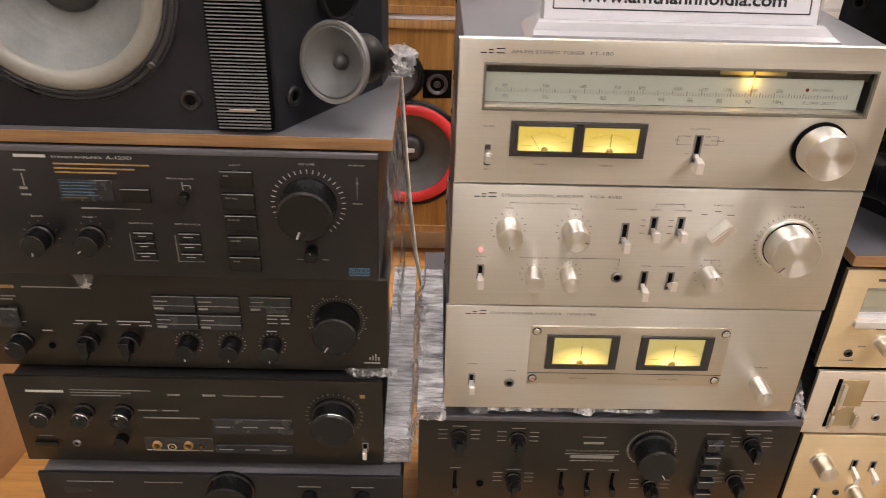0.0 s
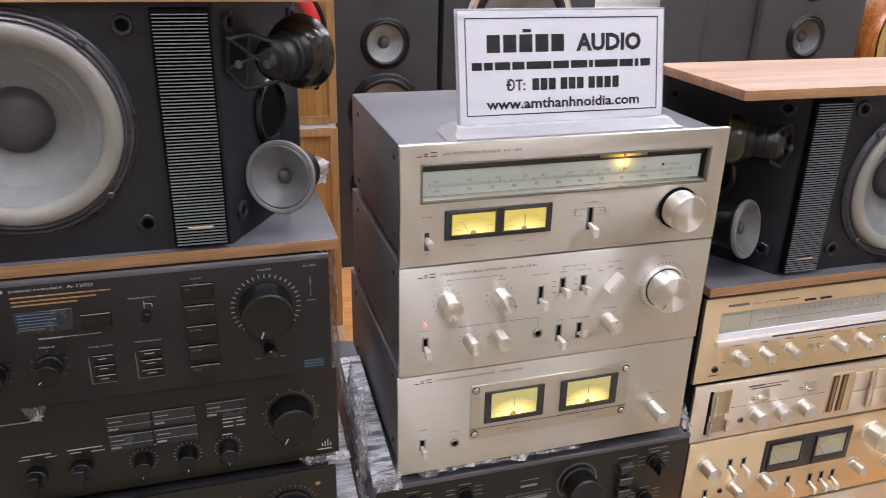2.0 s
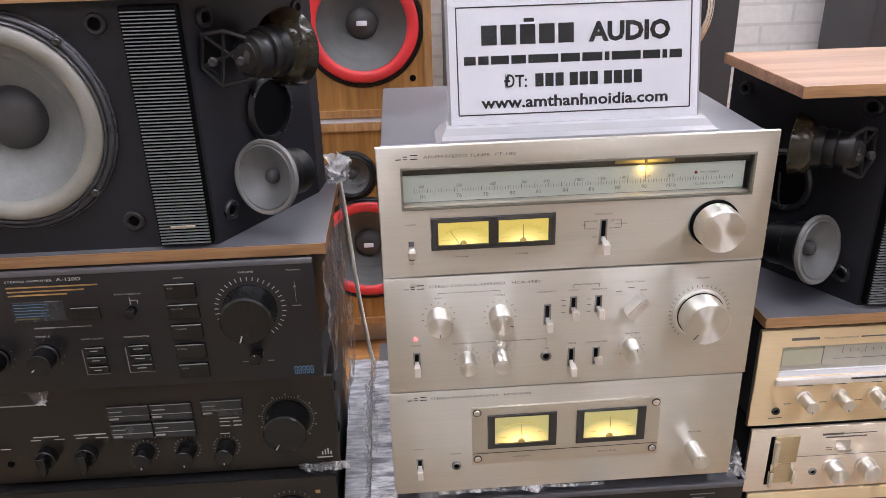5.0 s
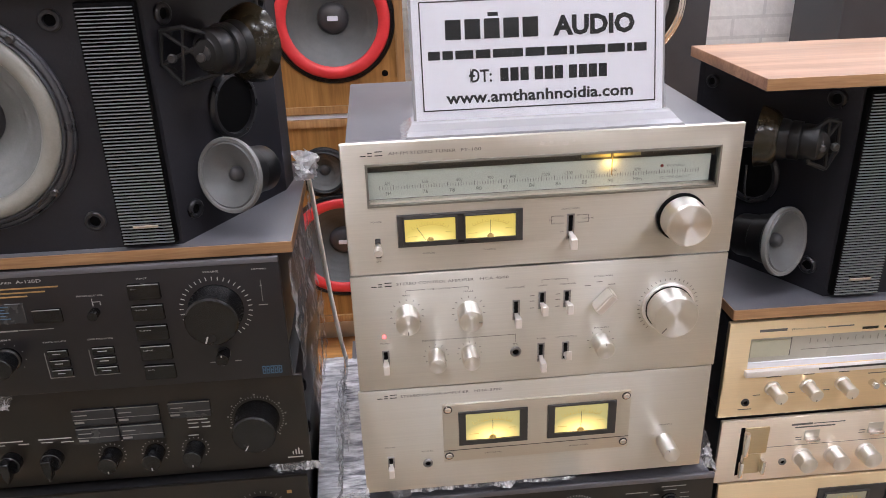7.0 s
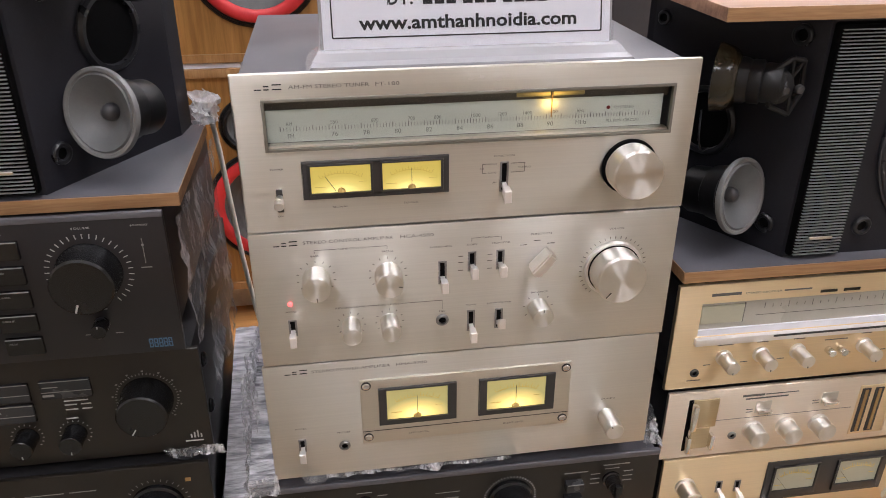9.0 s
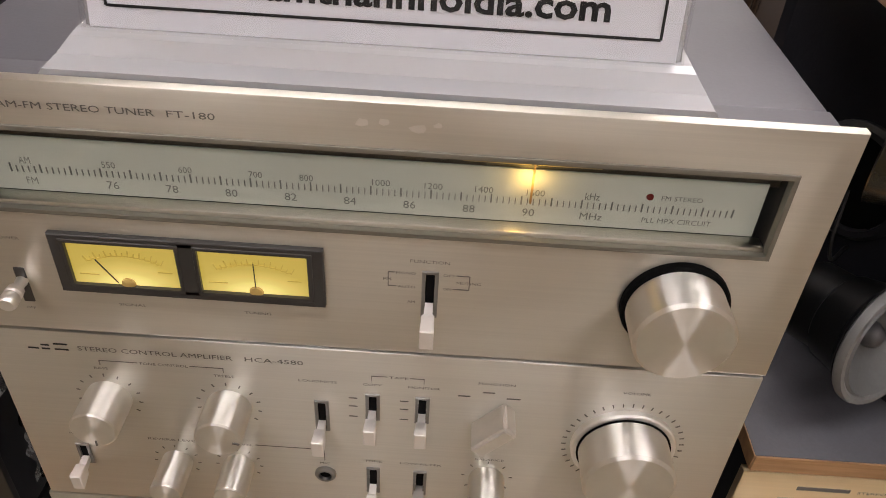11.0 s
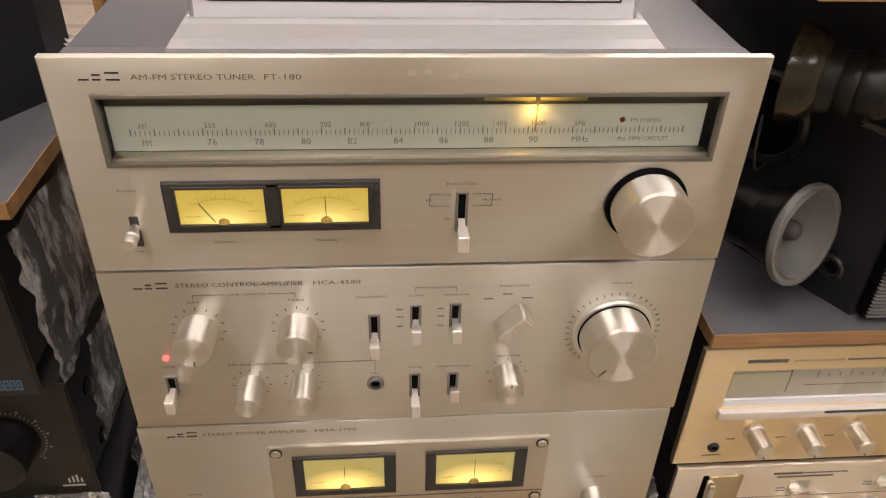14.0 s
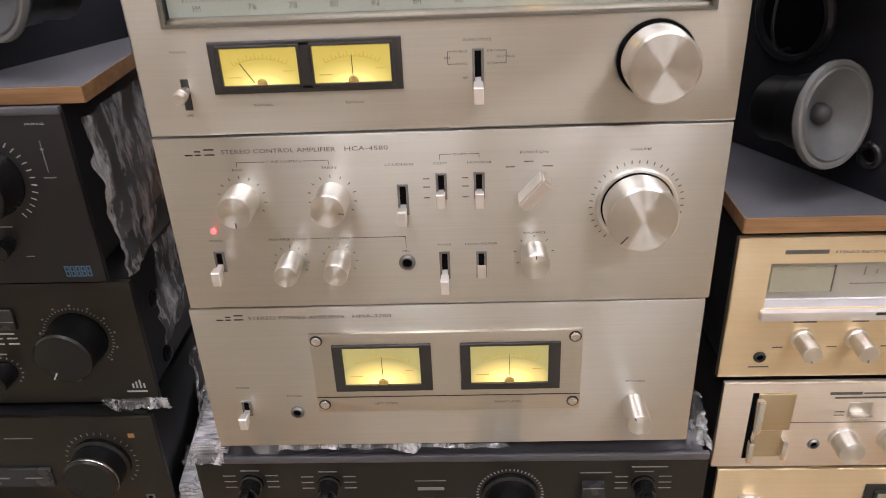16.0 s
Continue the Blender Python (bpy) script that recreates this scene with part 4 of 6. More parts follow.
# amplifier under the open loudspeaker
Y = 0.035
a1 = thing("integrated_amplifier", (-0.527, 0.2, 0.644), "black stereo amplifier with a large volume knob, under an opened loudspeaker", "amplifier", "black stack")
fp = amp_body(a1, -0.757, -0.297, Y, 0.644, 0.798, 0.36, BLACK_PANEL, "black anodised front panel")
part("top_lip", boxed(-0.757, -0.297, Y - 0.0012, Y + 0.004, 0.7935, 0.7995, bev=0.001), SHEET_GREY, fp)
button(a1, -0.735, -0.711, 0.763, 0.780, Y, 0.002)
button(a1, -0.735, -0.711, 0.742, 0.758, Y, 0.002)
bars(fp, Y, ((-0.728, -0.716, 0.772), (-0.728, -0.716, 0.752), (-0.735, -0.708, 0.737, 0.0008), (-0.730, -0.712, 0.712), (-0.724, -0.710, 0.692, 0.001)), DIM_PRINT)
part("power_button", boxed(-0.737, -0.705, Y - 0.004, Y + 0.001, 0.697, 0.706, bev=0.001), SMOKED, a1)
jack(a1, -0.721, 0.6735, Y, 0.0063)
bars(fp, Y, ((-0.666, -0.634, 0.7885, 0.0032),), PALE_PRINT, name="maker_bar")
words("A-120D", -0.573, -0.547, 0.7885, Y, 0.0038, PALE_PRINT, fp)
words("STEREO AMPLIFIER", -0.628, -0.577, 0.788, Y, 0.0024, PALE_PRINT, fp)
bars(fp, Y, ((-0.628, -0.531, 0.7805), (-0.628, -0.546, 0.7755), (-0.628, -0.565, 0.7710)), OCHRE_PRINT)
win = part("display_window", boxed(-0.628, -0.572, Y - 0.001, Y + 0.001, 0.739, 0.763, bev=0.0005, seg=1), SMOKED, a1)
bars(win, Y - 0.001, [(-0.625, -0.588 - 0.004 * (i % 2), 0.7600 - 0.0036 * i, 0.0010) for i in range(5)], BLUE_PRINT, name="blue_stripe_print")
bars(win, Y - 0.001, ((-0.625, -0.600, 0.7425, 0.0012),), OLIVE_PRINT, name="olive_line")
button(a1, -0.565, -0.534, 0.7385, 0.7545, Y, 0.0025)
bars(fp, Y, ((-0.559, -0.541, 0.746, 0.0012), (-0.609, -0.585, 0.730), (-0.584, -0.547, 0.730, 0.0007), (-0.670, -0.658, 0.7725), (-0.668, -0.660, 0.752, 0.003), (-0.668, -0.658, 0.7445, 0.002), (-0.663, -0.662, 0.762, 0.014)), DIM_PRINT)
words("BASS", -0.664, -0.652, 0.7195, Y, 0.002, PALE_PRINT, fp)
words("TREBLE", -0.611, -0.595, 0.7195, Y, 0.002, PALE_PRINT, fp)
for x, z, mk in ((-0.658, 0.695, -170), (-0.603, 0.696, -130)):
    knob(a1, x, z, Y, 0.0126, 0.024, BLACK_KNOB, skirt=0.0142, mark=(mk,))
    part("scale_print", ticks(bmesh.new(), x, z, Y, 0.018, 0.0192, -130, 130, 9, 0.0004), DIM_PRINT, fp)
words("PHONO SELECTOR", -0.515, -0.487, 0.767, Y, 0.0019, PALE_PRINT, fp)
bm = bmesh.new()
line(bm, -0.500, 0.754, -0.500, 0.763, Y, 0.0006)
line(bm, -0.500, 0.759, -0.492, 0.759, Y, 0.0006)
line(bm, -0.492, 0.755, -0.492, 0.759, Y, 0.0006)
part("bracket_print", bm, PALE_PRINT, fp)
knob(a1, -0.499, 0.747, Y, 0.0055, 0.012, BLACK_KNOB)
for x0, x1, cap in ((-0.562, -0.538, "TAPE COPY"), (-0.514, -0.488, "TAPE MONITOR")):
    words(cap, x0 - 0.001, x1 + 0.001, 0.7135, Y, 0.0019, PALE_PRINT, fp)
    for z in (0.6985, 0.686, 0.6735):
        button(a1, x0 + 0.002, x1, z - 0.0045, z + 0.005, Y, 0.003)
        bars(fp, Y - 0.003, ((x0 + 0.008, x1 - 0.008, z + 0.0005, 0.001),), DIM_PRINT)
    bm = bmesh.new()
    line(bm, x0 - 0.002, 0.667, x0 - 0.002, 0.700, Y, 0.0007)
    line(bm, x0 - 0.002, 0.667, x1, 0.667, Y, 0.0007)
    part("bracket_print", bm, DIM_PRINT, fp)
words("INPUT", -0.449, -0.438, 0.7835, Y, 0.002, PALE_PRINT, fp)
for i, cap in enumerate(("CD", "PHONO", "TUNER", "LINE", "AUX")):
    z = 0.778 - 0.0255 * i
    button(a1, -0.460, -0.426, z - 0.0185, z, Y, 0.004)
    words(cap, -0.456, -0.456 + 0.0026 * len(cap), z - 0.005, Y - 0.004, 0.0018, DIM_PRINT, fp)
knob(a1, -0.3705, 0.741, Y, 0.0285, 0.032, BLACK_KNOB, skirt=0.030, name="volume_knob", mark=(-160, 0.0008))
part("scale_print", ticks(bmesh.new(), -0.3705, 0.741, Y, 0.035, 0.0395, -145, 145, 31, 0.0004), PALE_PRINT, fp)
words("VOLUME", -0.379, -0.362, 0.7865, Y, 0.0022, PALE_PRINT, fp)
knob(a1, -0.3695, 0.685, Y, 0.0072, 0.018, BLACK_KNOB, mark=(0,))
bars(fp, Y, ((-0.378, -0.362, 0.7005, 0.0012), (-0.387, -0.380, 0.673, 0.001), (-0.359, -0.352, 0.673, 0.001)), DIM_PRINT)
words("MUTING", -0.3265, -0.3115, 0.7865, Y, 0.0018, PALE_PRINT, fp)
bars(fp, Y, ((-0.3193, -0.3188, 0.760, 0.026), (-0.3202, -0.3178, 0.766, 0.0016), (-0.324, -0.314, 0.7425, 0.001)), DIM_PRINT)
bm = bmesh.new()
for i in range(5):
    x = -0.330 + i * 0.0046
    for z in (0.6535, 0.6625):
        bar(bm, x, x + 0.0036, z, Y, 0.0012)
    line(bm, x + 0.0004, 0.654, x + 0.0004, 0.662, Y, 0.0009)
    line(bm, x + 0.0032, 0.654, x + 0.0032, 0.662, Y, 0.0009)
    bar(bm, x + 0.0008, x + 0.003, 0.658, Y, 0.001)
part("blue_badge", bm, BLUE_PRINT, fp)
settle(a1, 1.046, (-0.297, 0.035, 0.658), (-0.298, 0.028, 0.6625))

# second amplifier of the black stack
Y = 0.045
a2 = thing("integrated_amplifier", (-0.523, 0.2, 0.505), "olive-black stereo amplifier with pointer knobs, in a stack of amplifiers", "amplifier", "black stack")
fp = amp_body(a2, -0.765, -0.2825, Y, 0.505, 0.640, 0.34, BROWN_PANEL, "brown-black front panel", foot=0.008)
bars(fp, Y, ((-0.738, -0.709, 0.6215, 0.0042),), OCHRE_PRINT, name="maker_bar")
bars(fp, Y, ((-0.700, -0.630, 0.6215, 0.0015), (-0.733, -0.710, 0.6085), (-0.728, -0.714, 0.604)), DIM_PRINT)
button(a2, -0.734, -0.710, 0.580, 0.5945, Y, 0.006, SMOKED, "power_button")
part("lower_flap", boxed(-0.733, -0.711, Y - 0.004, Y + 0.001, 0.566, 0.579, bev=0.001), SMOKED, a2)
bars(fp, Y, ((-0.724, -0.706, 0.5725, 0.001), (-0.690, -0.678, 0.5605, 0.0013), (-0.648, -0.618, 0.5755, 0.0013), (-0.652, -0.640, 0.571, 0.001), (-0.624, -0.612, 0.571, 0.001), (-0.600, -0.562, 0.5755, 0.0013), (-0.598, -0.585, 0.571, 0.001), (-0.575, -0.560, 0.570, 0.001)), PALE_PRINT)
knob(a2, -0.716, 0.545, Y, 0.0122, 0.022, BLACK_KNOB, skirt=0.0135, mark=(-60,))
part("headphone_hole", lathed([(0.0042, 0), (0.0042, 0.0012), (0.003, 0.0014), (0.0026, 0.0006), (0, 0.0006)], (-0.683, Y, 0.5385), seg=16), BLACK, a2)
for x in (-0.636, -0.588):
    k = knob(a2, x, 0.549, Y, 0.0125, 0.012, BLACK_KNOB)
    bm = bmesh.new()
    pts = [(x - 0.0055, 0.560), (x + 0.0055, 0.560), (x + 0.0045, 0.542), (x + 0.0008, 0.531), (x - 0.0008, 0.531), (x - 0.0045, 0.542)]
    f = [bm.verts.new((px, Y - 0.024, pz)) for px, pz in pts]
    g = [bm.verts.new((px, Y - 0.011, pz)) for px, pz in pts]
    bm.faces.new(f)
    bm.faces.new(g)
    for i in range(6):
        bm.faces.new((f[i], f[(i + 1) % 6], g[(i + 1) % 6], g[i]))
    bmesh.ops.bevel(bm, geom=bm.edges[:], offset=0.0009, segments=1, affect="EDGES")
    part("pointer_fin", bm, BLACK_KNOB, k)
for x0, x1, z in ((-0.554, -0.504, 0.604), (-0.503, -0.453, 0.604), (-0.554, -0.504, 0.578), (-0.503, -0.453, 0.578), (-0.443, -0.393, 0.605)):
    b = part("button", boxed(x0 + 0.0004, x1 - 0.0004, Y - 0.004, Y + 0.001, z - 0.011, z + 0.011, bev=0.0008, seg=1), SMOKED, a2)
    bars(b, Y - 0.004, ((x0 + 0.001, x1 - 0.001, z + 0.0105, 0.0008), (x0 + 0.001, x1 - 0.001, z - 0.002, 0.0007)), DIM_PRINT, name="edge_line")
    bars(b, Y - 0.004, ((x0 + 0.002, x0 + 0.013, z - 0.006, 0.0026),), DIM_PRINT, name="white_lamp")
    bars(b, Y - 0.004, ((x0 + 0.003, x0 + 0.018, z + 0.004, 0.0012),), DIM_PRINT)
for x in (-0.5195, -0.4685, -0.4205):
    knob(a2, x, 0.546, Y, 0.0112, 0.023, BLACK_KNOB, skirt=0.0118, mark=(180,))
    part("scale_print", ticks(bmesh.new(), x, 0.546, Y, 0.0148, 0.0166, -135, 135, 15, 0.00035), PALE_PRINT, fp)
bars(fp, Y, ((-0.526, -0.512, 0.5655, 0.0012), (-0.475, -0.460, 0.5665, 0.0012), (-0.511, -0.476, 0.566, 0.0006), (-0.424, -0.400, 0.588, 0.0014), (-0.424, -0.412, 0.583, 0.0014), (-0.408, -0.398, 0.583, 0.0014), (-0.424, -0.412, 0.577, 0.0014), (-0.408, -0.398, 0.577, 0.0014), (-0.426, -0.414, 0.5655, 0.0014)), PALE_PRINT)
knob(a2, -0.3415, 0.5825, Y, 0.0255, 0.034, BLACK_KNOB, skirt=0.0268, name="volume_knob", mark=(-150, 0.0006))
part("scale_print", ticks(bmesh.new(), -0.3415, 0.5825, Y, 0.0302, 0.0322, -135, 135, 41, 0.0004), DIM_PRINT, fp)
part("number_print", ticks(bmesh.new(), -0.3415, 0.5825, Y, 0.0338, 0.0355, -135, 135, 11, 0.001), DIM_PRINT, fp)
bm = bmesh.new()
for i in range(4):
    line(bm, -0.304 + 0.0035 * i, 0.525, -0.304 + 0.0035 * i, 0.530 + 0.0022 * (i % 3), Y, 0.0016)
bar(bm, -0.311, -0.292, 0.521, Y, 0.0016)
part("badge_print", bm, PALE_PRINT, fp)
for z in (0.5915, 0.5275):
    part("side_bolt", lathed([(0.0085, 0), (0.0085, 0.002), (0.006, 0.0045), (0.0025, 0.005), (0, 0.0042)], (-0.2905, 0.0966, z), (1, 0, 0), 18), BLACK_KNOB, a2)
settle(a2, 1.0475, (-0.2825, 0.045, 0.616), (-0.290, 0.048, 0.6137))

# third amplifier of the black stack
Y = 0.035
a3 = thing("receiver", (-0.52, 0.2, 0.357), "black audio-video receiver with chrome-ringed knobs, in a stack of amplifiers", "receiver", "black stack")
fp = amp_body(a3, -0.751, -0.2895, Y, 0.357, 0.499, 0.33, BROWN_PANEL, "black front panel", foot=0.01)
bars(fp, Y, ((-0.728, -0.682, 0.4765, 0.0036),), PALE_PRINT, name="maker_bar")
bars(fp, Y, ((-0.674, -0.575, 0.4795, 0.001), (-0.674, -0.600, 0.4755, 0.001), (-0.674, -0.612, 0.471, 0.001), (-0.555, -0.540, 0.474, 0.003), (-0.512, -0.496, 0.474, 0.003), (-0.486, -0.446, 0.474, 0.001), (-0.440, -0.412, 0.474, 0.001), (-0.595, -0.572, 0.448, 0.0014), (-0.565, -0.545, 0.448, 0.0014), (-0.59, -0.52, 0.436, 0.002), (-0.728, -0.710, 0.391 + 0.012, 0.001)), DIM_PRINT)
for x in (-0.711, -0.661, -0.613):
    k = knob(a3, x, 0.4455, Y, 0.0108, 0.022, BLACK_KNOB, skirt=0.013, mark=(0, 0.0008))
    part("chrome_ring", lathed([(0.0111, 0.016), (0.0113, 0.0168), (0.0113, 0.0185), (0.0109, 0.0192)], (x, Y, 0.4455), seg=28), CHROME, k)
part("rocker", boxed(-0.735, -0.706, Y - 0.003, Y + 0.001, 0.3865, 0.3935, bev=0.001), BLACK_KNOB, a3)
jack(a3, -0.682, 0.391, Y, 0.0052)
knob(a3, -0.622, 0.401, Y, 0.0085, 0.012, BLACK_KNOB)
jp = part("input_plate", boxed(-0.595, -0.508, Y - 0.001, Y + 0.001, 0.381, 0.403, bev=0.0005, seg=1), BEZEL, a3)
bars(jp, Y - 0.001, ((-0.594, -0.509, 0.3815, 0.001),), PALE_PRINT, name="edge_line")
for x, mt_ in ((-0.579, OCHRE_PRINT), (-0.559, RED_FOAM), (-0.539, OCHRE_PRINT), (-0.522, BEZEL)):
    s = part("input_socket", lathed([(0.0058, 0), (0.0058, 0.005), (0.0042, 0.005), (0.0042, 0.001)], (x, Y - 0.001, 0.392), seg=18), mt_ if mt_ is not RED_FOAM else CHROME, jp)
    part("pin", lathed([(0.0024, 0), (0.002, 0.005), (0, 0.006)], (x, Y - 0.001, 0.392), seg=10), BRASS, s)
for z0, z1 in ((0.413, 0.437), (0.379, 0.3935)):
    b = part("button_bar", boxed(-0.505, -0.404, Y - 0.003, Y + 0.001, z0, z1, bev=0.0008, seg=1), SMOKED, a3)
    bars(b, Y - 0.003, [(-0.500 + 0.034 * i, -0.482 + 0.034 * i, (z0 + z1) / 2, 0.0014) for i in range(3)], DIM_PRINT)
k = knob(a3, -0.350, 0.4445, Y, 0.0262, 0.030, BLACK_KNOB, skirt=0.029, name="volume_knob")
part("chrome_ring", lathed([(0.0266, 0.0245), (0.0268, 0.0252), (0.0268, 0.0265), (0.0264, 0.0272)], (-0.350, Y, 0.4445), seg=40), CHROME, k)
part("scale_print", ticks(bmesh.new(), -0.350, 0.4445, Y, 0.033, 0.036, -135, 135, 25, 0.0004), DIM_PRINT, fp)
bars(fp, Y, ((-0.317, -0.311, 0.4765, 0.005),), OCHRE_PRINT, name="badge_print")
lever(a3, -0.312, 0.398, 0.384, Y, (Y - 0.012, 0.386), 0.005)
settle(a3, 1.04, (-0.2895, 0.035, 0.4765), (-0.297, 0.036, 0.468))

# lowest amplifier of the black stack, only its upper front in sight
Y = 0.02
a4 = thing("integrated_amplifier", (-0.4985, 0.2, 0.205), "dark grey amplifier at the foot of a stack", "amplifier", "black stack")
fp = amp_body(a4, -0.735, -0.262, Y, 0.205, 0.352, 0.40, BLACK_PANEL, "dark front panel", inset=0.003, case=SHEET_GREY)
knob(a4, -0.487, 0.330, Y, 0.029, 0.03, BLACK_KNOB, skirt=0.031, name="volume_knob")
bars(fp, Y, ((-0.70, -0.64, 0.338, 0.0015), (-0.60, -0.55, 0.338, 0.0015), (-0.40, -0.37, 0.334, 0.0015), (-0.33, -0.30, 0.334, 0.0015)), DIM_PRINT)
for x in (-0.385, -0.315):
    knob(a4, x, 0.319, Y, 0.010, 0.016, BLACK_KNOB)
bars(fp, Y, ((-0.705, -0.672, 0.322, 0.012),), SMOKED, name="power_button")
settle(a4, 1.04, (-0.262, 0.02, 0.352), (-0.269, 0.02, 0.3385))
solid("plinth", boxed(-0.74, -0.28, 0.05, 0.40, 0.0, 0.1858, bev=0.003), BLACK, "plain black stand under a stack of amplifiers", "stand")

# black amplifier under the silver stack
Y = 0.003
b1 = thing("integrated_amplifier", (0.007, 0.2, 0.315), "charcoal amplifier with black lever switches, under the silver stack", "amplifier", "silver stack")
fp = amp_body(b1, -0.241, 0.254, Y, 0.315, 0.470, 0.42, BROWN_PANEL, "charcoal front panel", inset=0.003, case=SHEET_GREY)
part("top_lip", boxed(-0.241, 0.254, Y - 0.001, Y + 0.005, 0.463, 0.471, bev=0.0014), SHEET_GREY, fp)
for x, z, mk in ((-0.1885, 0.437, 180), (-0.112, 0.435, 180), (-0.113, 0.362, 180), (0.194, 0.432, 150), (0.186, 0.366, 150), (0.073, 0.353, 160)):
    k = knob(b1, x, z, Y, 0.0098, 0.018, BLACK_KNOB, skirt=0.0115)
    part("grip", boxed(x - 0.004, x + 0.004, Y - 0.028, Y - 0.017, z - 0.0105, z + 0.0105, bev=0.001), BLACK_KNOB, k)
    bars(fp, Y, [(x - 0.027, x - 0.015, z + 0.010 - 0.0075 * i, 0.001) for i in range(3)] + [(x + 0.015, x + 0.027, z + 0.010 - 0.0075 * i, 0.001) for i in range(3)] + [(x - 0.009, x + 0.009, z + 0.0165, 0.0012)], DIM_PRINT)
for x in (-0.191, -0.048, -0.013, 0.021):
    lever(b1, x, 0.375, 0.345, Y, (Y - 0.014, 0.350), 0.006, BLACK_KNOB)
    bars(fp, Y, ((x - 0.007, x + 0.007, 0.380, 0.0012),), DIM_PRINT)
jack(b1, -0.157, 0.352, Y, 0.005, BLACK)
bm = bmesh.new()
bar(bm, -0.027, 0.003, 0.4385, Y, 0.0008)
bar(bm, -0.025, 0.001, 0.428, Y, 0.0038)
bar(bm, -0.047, 0.024, 0.4085, Y, 0.0008)
bar(bm, -0.040, 0.018, 0.4035, Y, 0.0055)
bar(bm, -0.040, 0.018, 0.3965, Y, 0.0008)
part("maker_print", bm, DIM_PRINT, fp)
words("INTEGRATED AMPLIFIER", -0.047, 0.024, 0.4145, Y, 0.003, DIM_PRINT, fp)
knob(b1, 0.0655, 0.420, Y, 0.0255, 0.034, BLACK_KNOB, skirt=0.028, name="volume_knob", mark=(150,))
part("scale_print", ticks(bmesh.new(), 0.0655, 0.420, Y, 0.0305, 0.033, -140, 140, 41, 0.0004), PALE_PRINT, fp)
for i in range(5):
    z = 0.433 - 0.0222 * i
    button(b1, 0.134, 0.156, z - 0.009, z + 0.004, Y, 0.010, SMOKED)
bars(fp, Y, ((0.133, 0.163, 0.4475, 0.0014), (0.182, 0.216, 0.4545, 0.0014)), DIM_PRINT)
settle(b1, 0.99, (-0.241, 0.003, 0.470), (-0.249, 0.003, 0.4675))
solid("plinth", boxed(-0.23, 0.22, 0.05, 0.40, 0.0, 0.314, bev=0.003), BLACK, "plain black stand under a stack of amplifiers", "stand")

# ---- the champagne stack ----
# receiver
Y = 0.02
r1 = thing("receiver", (0.48, 0.2, 0.541), "champagne stereo receiver with dark tuning dial, under an opened loudspeaker", "receiver", "champagne stack")
part("case", boxed(0.247, 0.712, Y + 0.006, Y + 0.34, 0.549, 0.682, bev=0.002), SHEET_DARK, r1, "dark sheet metal case")
feet(r1, 0.30, 0.66, 0.08, 0.30, 0.541, 0.010)
WX0, WX1, WZ0, WZ1 = 0.272, 0.590, 0.6165, 0.661
fp = part("front_panel", window_plate(0.242, 0.717, 0.5435, 0.6855, WX0, WX1, WZ0, WZ1, Y, Y + 0.006, 0.0012), GOLD, r1, "champagne brushed front panel")
back = part("dial_recess", boxed(WX0, WX1, Y + 0.004, Y + 0.0055, WZ0, WZ1), DIM_DIAL, r1, "unlit grey dial")
part("signal_window", boxed(WX0 + 0.002, WX0 + 0.054, Y + 0.002, Y + 0.0045, 0.632, 0.656, bev=0.0006, seg=1), METER_OFF, back, "small unlit signal meter")
bars(back, Y + 0.004, ((WX0 + 0.054, WX0 + 0.056, 0.644, 0.026), (WX0 + 0.070, WX1 - 0.02, 0.6385, 0.0006)), ETCH, name="dial_print")
bm = bmesh.new()
for i in range(22):
    bar(bm, 0.352 + i * 0.010, 0.3526 + i * 0.010, 0.650 if i % 3 else 0.6505, Y + 0.004, 0.004 if i % 3 else 0.008)
tagged(part("tick_print", bm, ETCH, back), kind="stuff")
part("lower_band", boxed(WX0, WX1, Y + 0.0015, Y + 0.0045, WZ0, WZ0 + 0.008), WHITE, back, "pale band below the dial scale")
part("bright_rail", boxed(WX0 - 0.003, 0.667, Y - 0.006, Y + 0.002, 0.6065, 0.616, bev=0.0016), LEVER, r1, "polished metal rail below the dial")
part("dark_insert", boxed(0.365, 0.600, Y - 0.0065, Y - 0.0055, 0.6125, 0.6150), BEZEL, r1)
bars(fp, Y, ((0.2815, 0.317, 0.672, 0.0036),), ETCH, name="maker_bar")
words("STEREO RECEIVER", 0.322, 0.367, 0.6715, Y, 0.0024, ETCH, fp)
bars(fp, Y, ((0.370, 0.404, 0.6715, 0.0018),), ETCH, name="model_bar")
for x0 in (0.416, 0.445):
    part("function_lamp", boxed(x0, x0 + 0.021, Y - 0.0005, Y + 0.001, 0.6645, 0.668), OLIVE, fp)
jack(r1, 0.2765, 0.566, Y, 0.0055, BEZEL)
for x, r, cap in ((0.310, 0.0085, 0.02), (0.357, 0.0085, 0.014), (0.404, 0.0085, 0.014), (0.4915, 0.0085, 0.014), (0.5385, 0.0085, 0.014), (0.651, 0.0105, 0.014)):
    knob(r1, x, 0.5855, Y, r, 0.026, TURNED_GOLD, ring=r + 0.0016, mark=(180,))
    bars(fp, Y, ((x - cap / 2, x + cap / 2, 0.6025, 0.0013), (x - 0.024, x - 0.015, 0.576, 0.0011)), ETCH)
for x in (0.4455, 0.4615, 0.580, 0.594, 0.608):
    part("push_button", lathed([(0.0048, 0), (0.0048, 0.010), (0.004, 0.011), (0, 0.0112)], (x, Y, 0.583), seg=20), CHROME, r1)
bars(fp, Y, ((0.438, 0.468, 0.597, 0.0012), (0.268, 0.286, 0.555, 0.0012)), ETCH)
